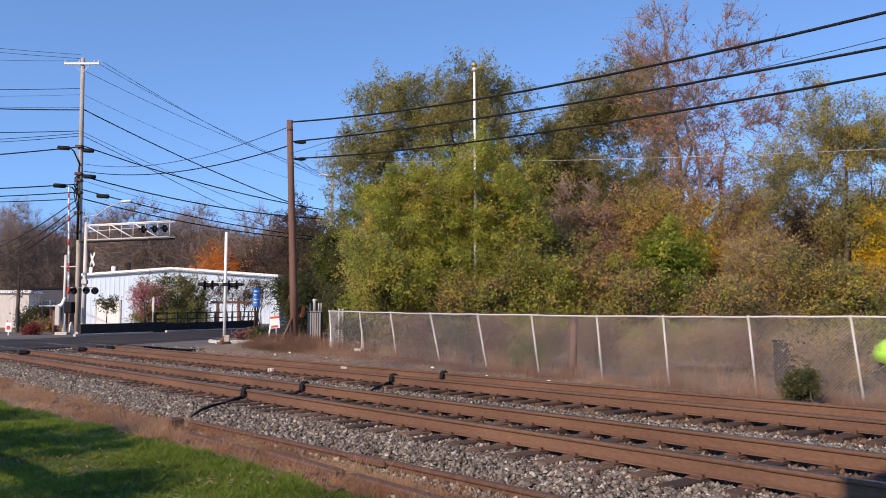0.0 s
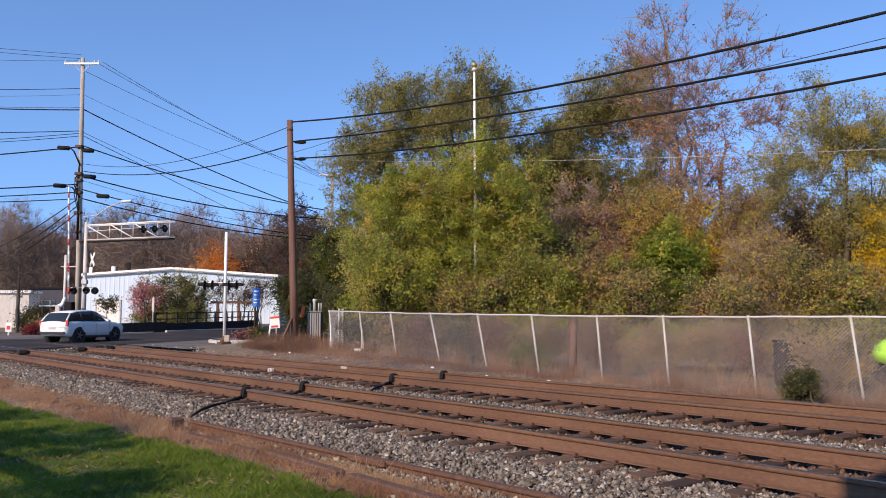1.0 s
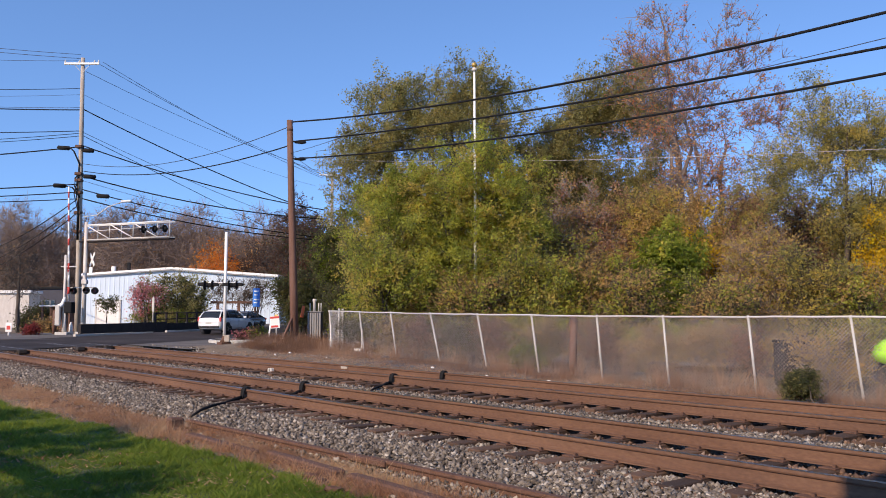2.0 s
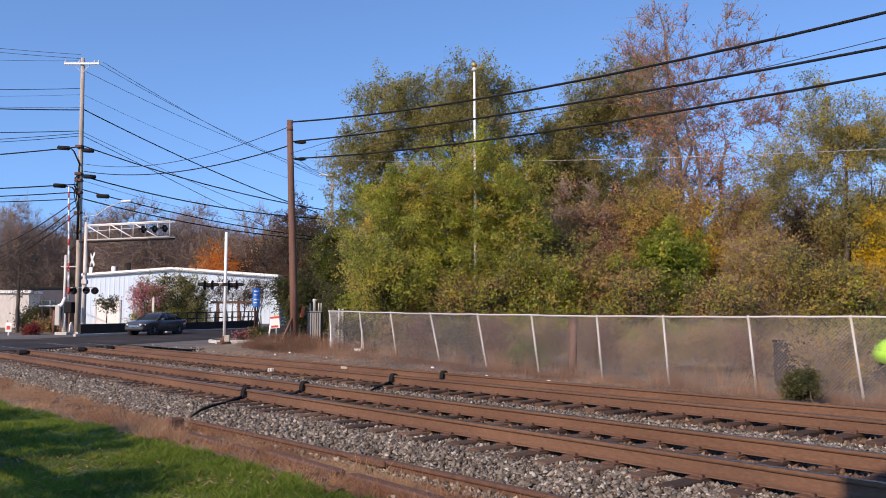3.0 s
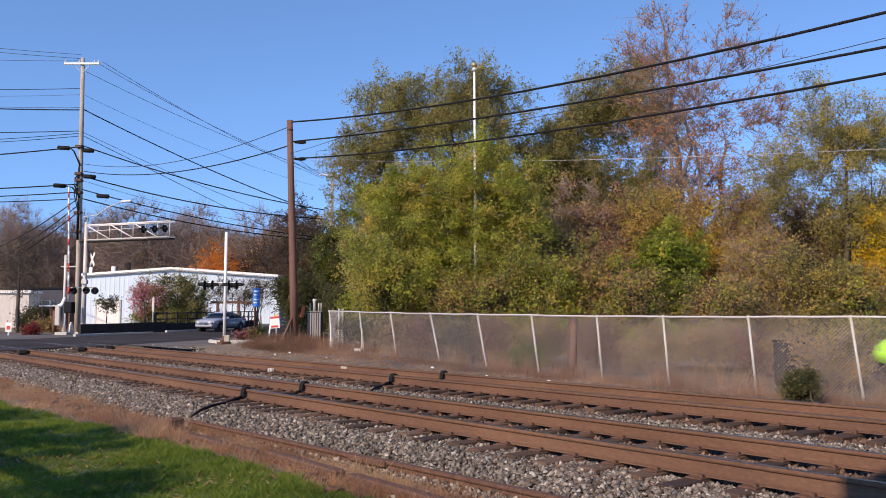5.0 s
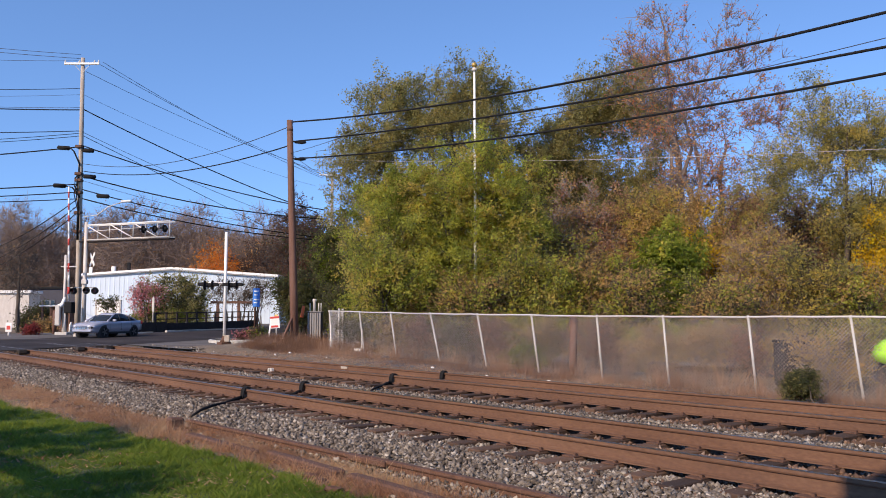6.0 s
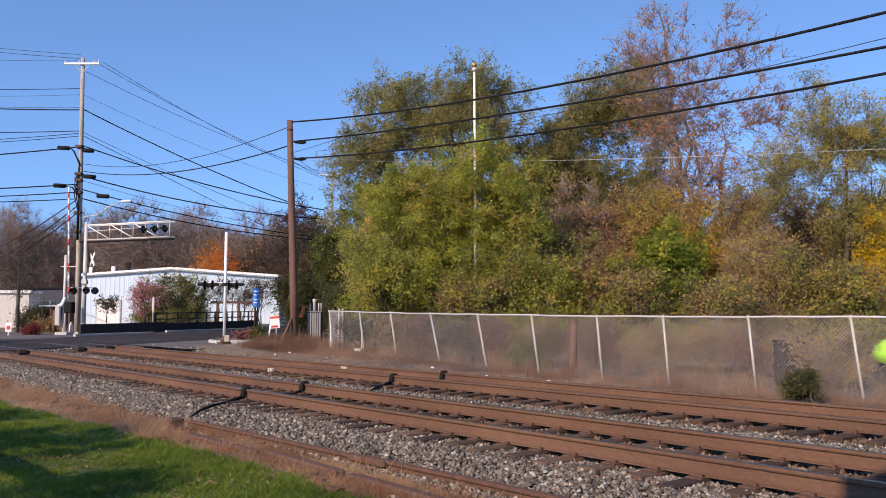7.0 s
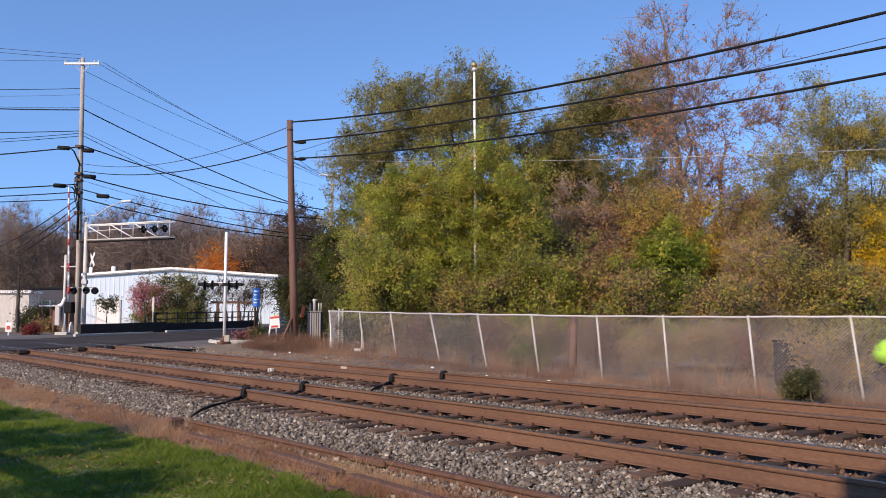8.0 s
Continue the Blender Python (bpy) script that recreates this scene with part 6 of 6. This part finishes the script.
    for k in range(3):
        part("slot", box((-0.40, front + 0.021, body[-1][2] - 0.185 + 0.05 * k), (0.40, front + 0.026, body[-1][2] - 0.16 + 0.05 * k)), M_BLACK, grille)
    part("front_bumper", box((-0.70, front - 0.12, body[-1][1] - 0.04), (0.70, front + 0.03, body[-1][1] + 0.06), None, 0.03), paint, c)
    part("air_intake", box((-0.60, front - 0.08, body[-1][1] - 0.10), (0.60, front + 0.0, body[-1][1] - 0.045), None, 0.02), M_BLACK, c)
    part("rear_bumper_trim", box((-0.78, back - 0.02, body[0][1] - 0.08), (0.78, back + 0.12, body[0][1] + 0.06), None, 0.03), trim, c)
    part("plate_bar", box((-0.22, back - 0.012, body[0][2] - 0.25), (0.22, back + 0.02, body[0][2] - 0.14)), M_CONCRETE, c, "plain pale plate")
    wheels = []
    for y in wheel_y:
        b, w = belt_at(y)
        for s in (-1, 1):
            bm = bmesh.new()
            add_tube(bm, [(s * (w - 0.30), y, r), (s * (w + 0.006), y, r)], r + 0.075, 26)
            part("wheel_arch", bm, trim, c)
            wl = new("wheel")
            wl.parent = c
            wl.location = (s * (w - 0.09), y, r)
            bm = bmesh.new()
            add_tube(bm, [(-0.11, 0, 0), (-0.095, 0, 0), (0.095, 0, 0), (0.11, 0, 0)], [r * 0.9, r, r, r * 0.9], 28)
            part("tyre", bm, M_TYRE, wl)
            bm = bmesh.new()
            add_tube(bm, [(s * 0.10, 0, 0), (s * 0.115, 0, 0)], [r * 0.66, r * 0.64], 24)
            part("rim_back", bm, M_BLACK, wl)
            bm = bmesh.new()
            for q in range(5):
                add_box(bm, (s * 0.112, -0.035, 0.03), (s * 0.128, 0.035, r * 0.62), pose(0, 0, 0, q * 72, 0, 0), 0.005)
            add_tube(bm, [(s * 0.112, 0, 0), (s * 0.13, 0, 0)], 0.07, 12)
            part("rim", bm, M_RIM, wl)
            wheels.append((wl, s * (w - 0.09), y, r))
    return c, wheels


def car_paint(name, col, metal, rough=0.25):
    m = surface(name, [(0.3, tuple(v * 0.92 for v in col)), (0.7, col)], 1.2, 30, rough, metal, bump=0.0)
    m.node_tree.nodes["Principled BSDF"].inputs["Coat Weight"].default_value = 0.6
    m.node_tree.nodes["Principled BSDF"].inputs["Coat Roughness"].default_value = 0.06
    return m


SUV_BODY = [(-2.34, 0.50, 0.92, 0.76), (-2.25, 0.36, 1.04, 0.86), (-1.9, 0.30, 1.08, 0.92), (-1.0, 0.27, 1.08, 0.95), (0.3, 0.26, 1.06, 0.95), (1.0, 0.27, 1.05, 0.94), (1.6, 0.28, 1.00, 0.92), (2.05, 0.31, 0.93, 0.87), (2.25, 0.36, 0.86, 0.80), (2.34, 0.44, 0.78, 0.72)]
SUV_CAB = [(-2.24, 1.10, 0.78), (-2.05, 1.38, 0.70), (-1.86, 1.53, 0.66), (-1.3, 1.62, 0.65), (-0.3, 1.66, 0.65), (0.15, 1.62, 0.64), (0.42, 1.50, 0.66), (1.10, 1.04, 0.76)]
CAR_BODY = [(-2.36, 0.50, 0.88, 0.72), (-2.25, 0.34, 0.99, 0.82), (-1.8, 0.26, 1.01, 0.88), (-1.0, 0.22, 0.98, 0.91), (0.3, 0.21, 0.95, 0.91), (1.0, 0.22, 0.94, 0.90), (1.6, 0.23, 0.90, 0.88), (2.05, 0.26, 0.83, 0.83), (2.25, 0.31, 0.76, 0.76), (2.34, 0.38, 0.68, 0.68)]
CAR_CAB = [(-1.72, 1.01, 0.74), (-1.35, 1.22, 0.64), (-0.98, 1.38, 0.59), (-0.4, 1.46, 0.58), (0.05, 1.44, 0.58), (0.32, 1.35, 0.60), (1.08, 0.93, 0.73)]
SUV_BODY, CAR_BODY = ([(y * 0.94, *q) for y, *q in rows] for rows in (SUV_BODY, CAR_BODY))
SUV_CAB, CAR_CAB = ([(y * 0.94, *q) for y, *q in rows] for rows in (SUV_CAB, CAR_CAB))
M_TRIM = plain("black_trim", (0.025, 0.025, 0.027), 0.6)
suv, suv_wheels = car("white sport utility car with dark windows driving away", car_paint("white_car_paint", (0.78, 0.79, 0.80), 0.0), SUV_BODY, SUV_CAB, (-1.32, 1.32), 0.36, 0.30, M_TRIM)
dark, dark_wheels = car("dark grey sedan crossing the tracks", car_paint("dark_grey_car_paint", (0.095, 0.088, 0.095), 0.4), CAR_BODY, CAR_CAB, (-1.29, 1.30), 0.33, 0.16, M_TRIM)
silver, silver_wheels = car("silver-blue sedan crossing the tracks", car_paint("silver_blue_car_paint", (0.44, 0.45, 0.53), 0.3), CAR_BODY, CAR_CAB, (-1.29, 1.30), 0.33, 0.16, M_TRIM)


def spline(keys, t):
    """A smooth run through a few (seconds, metres), straight on beyond its ends."""
    for (t0, s0), (t1, s1) in zip(keys, keys[1:]):
        if t <= t1 or (t1, s1) == keys[-1]:
            return s0 + (s1 - s0) * (t - t0) / (t1 - t0)


def motions():
    """The three cars drive along the road; their wheels turn with the way covered."""
    turn = math.degrees(math.atan2(-ROAD_DIR[0], ROAD_DIR[1]))
    drives = ((suv, suv_wheels, 0.0, 1, [(0.0, -13.05), (8.0, 95.75)]),
              (dark, dark_wheels, -3.5, -1, [(0.0, 43.0), (2.8, 13.2), (3.4, 6.9), (4.0, 0.9), (8.0, -38.0)]),
              (silver, silver_wheels, -3.5, -1, [(0.0, 85.0), (4.4, 26.7), (4.7, 22.4), (5.8, 8.75), (6.3, 3.1), (8.0, -17.0)]))
    for body, wheels, side, way, keys in drives:
        rows, spins = [], []
        for i in range(241):
            t = i / 30
            s = sum(spline(keys, t + d) for d in (-0.3, -0.15, 0, 0.15, 0.3)) / 5
            x, y = road_point(s, side)
            if i % 6 == 0:
                rows.append((t, pose(x, y, road_z(x, y), 0, 0, turn if way > 0 else turn + 180)))
            spins.append((t, s * way))
        walk(body, rows)
        for wl, wx, wy, r0 in wheels:
            walk(wl, [(t, pose(wx, wy, r0, -math.degrees(s / r0), 0, 0)) for t, s in spins])


motions()
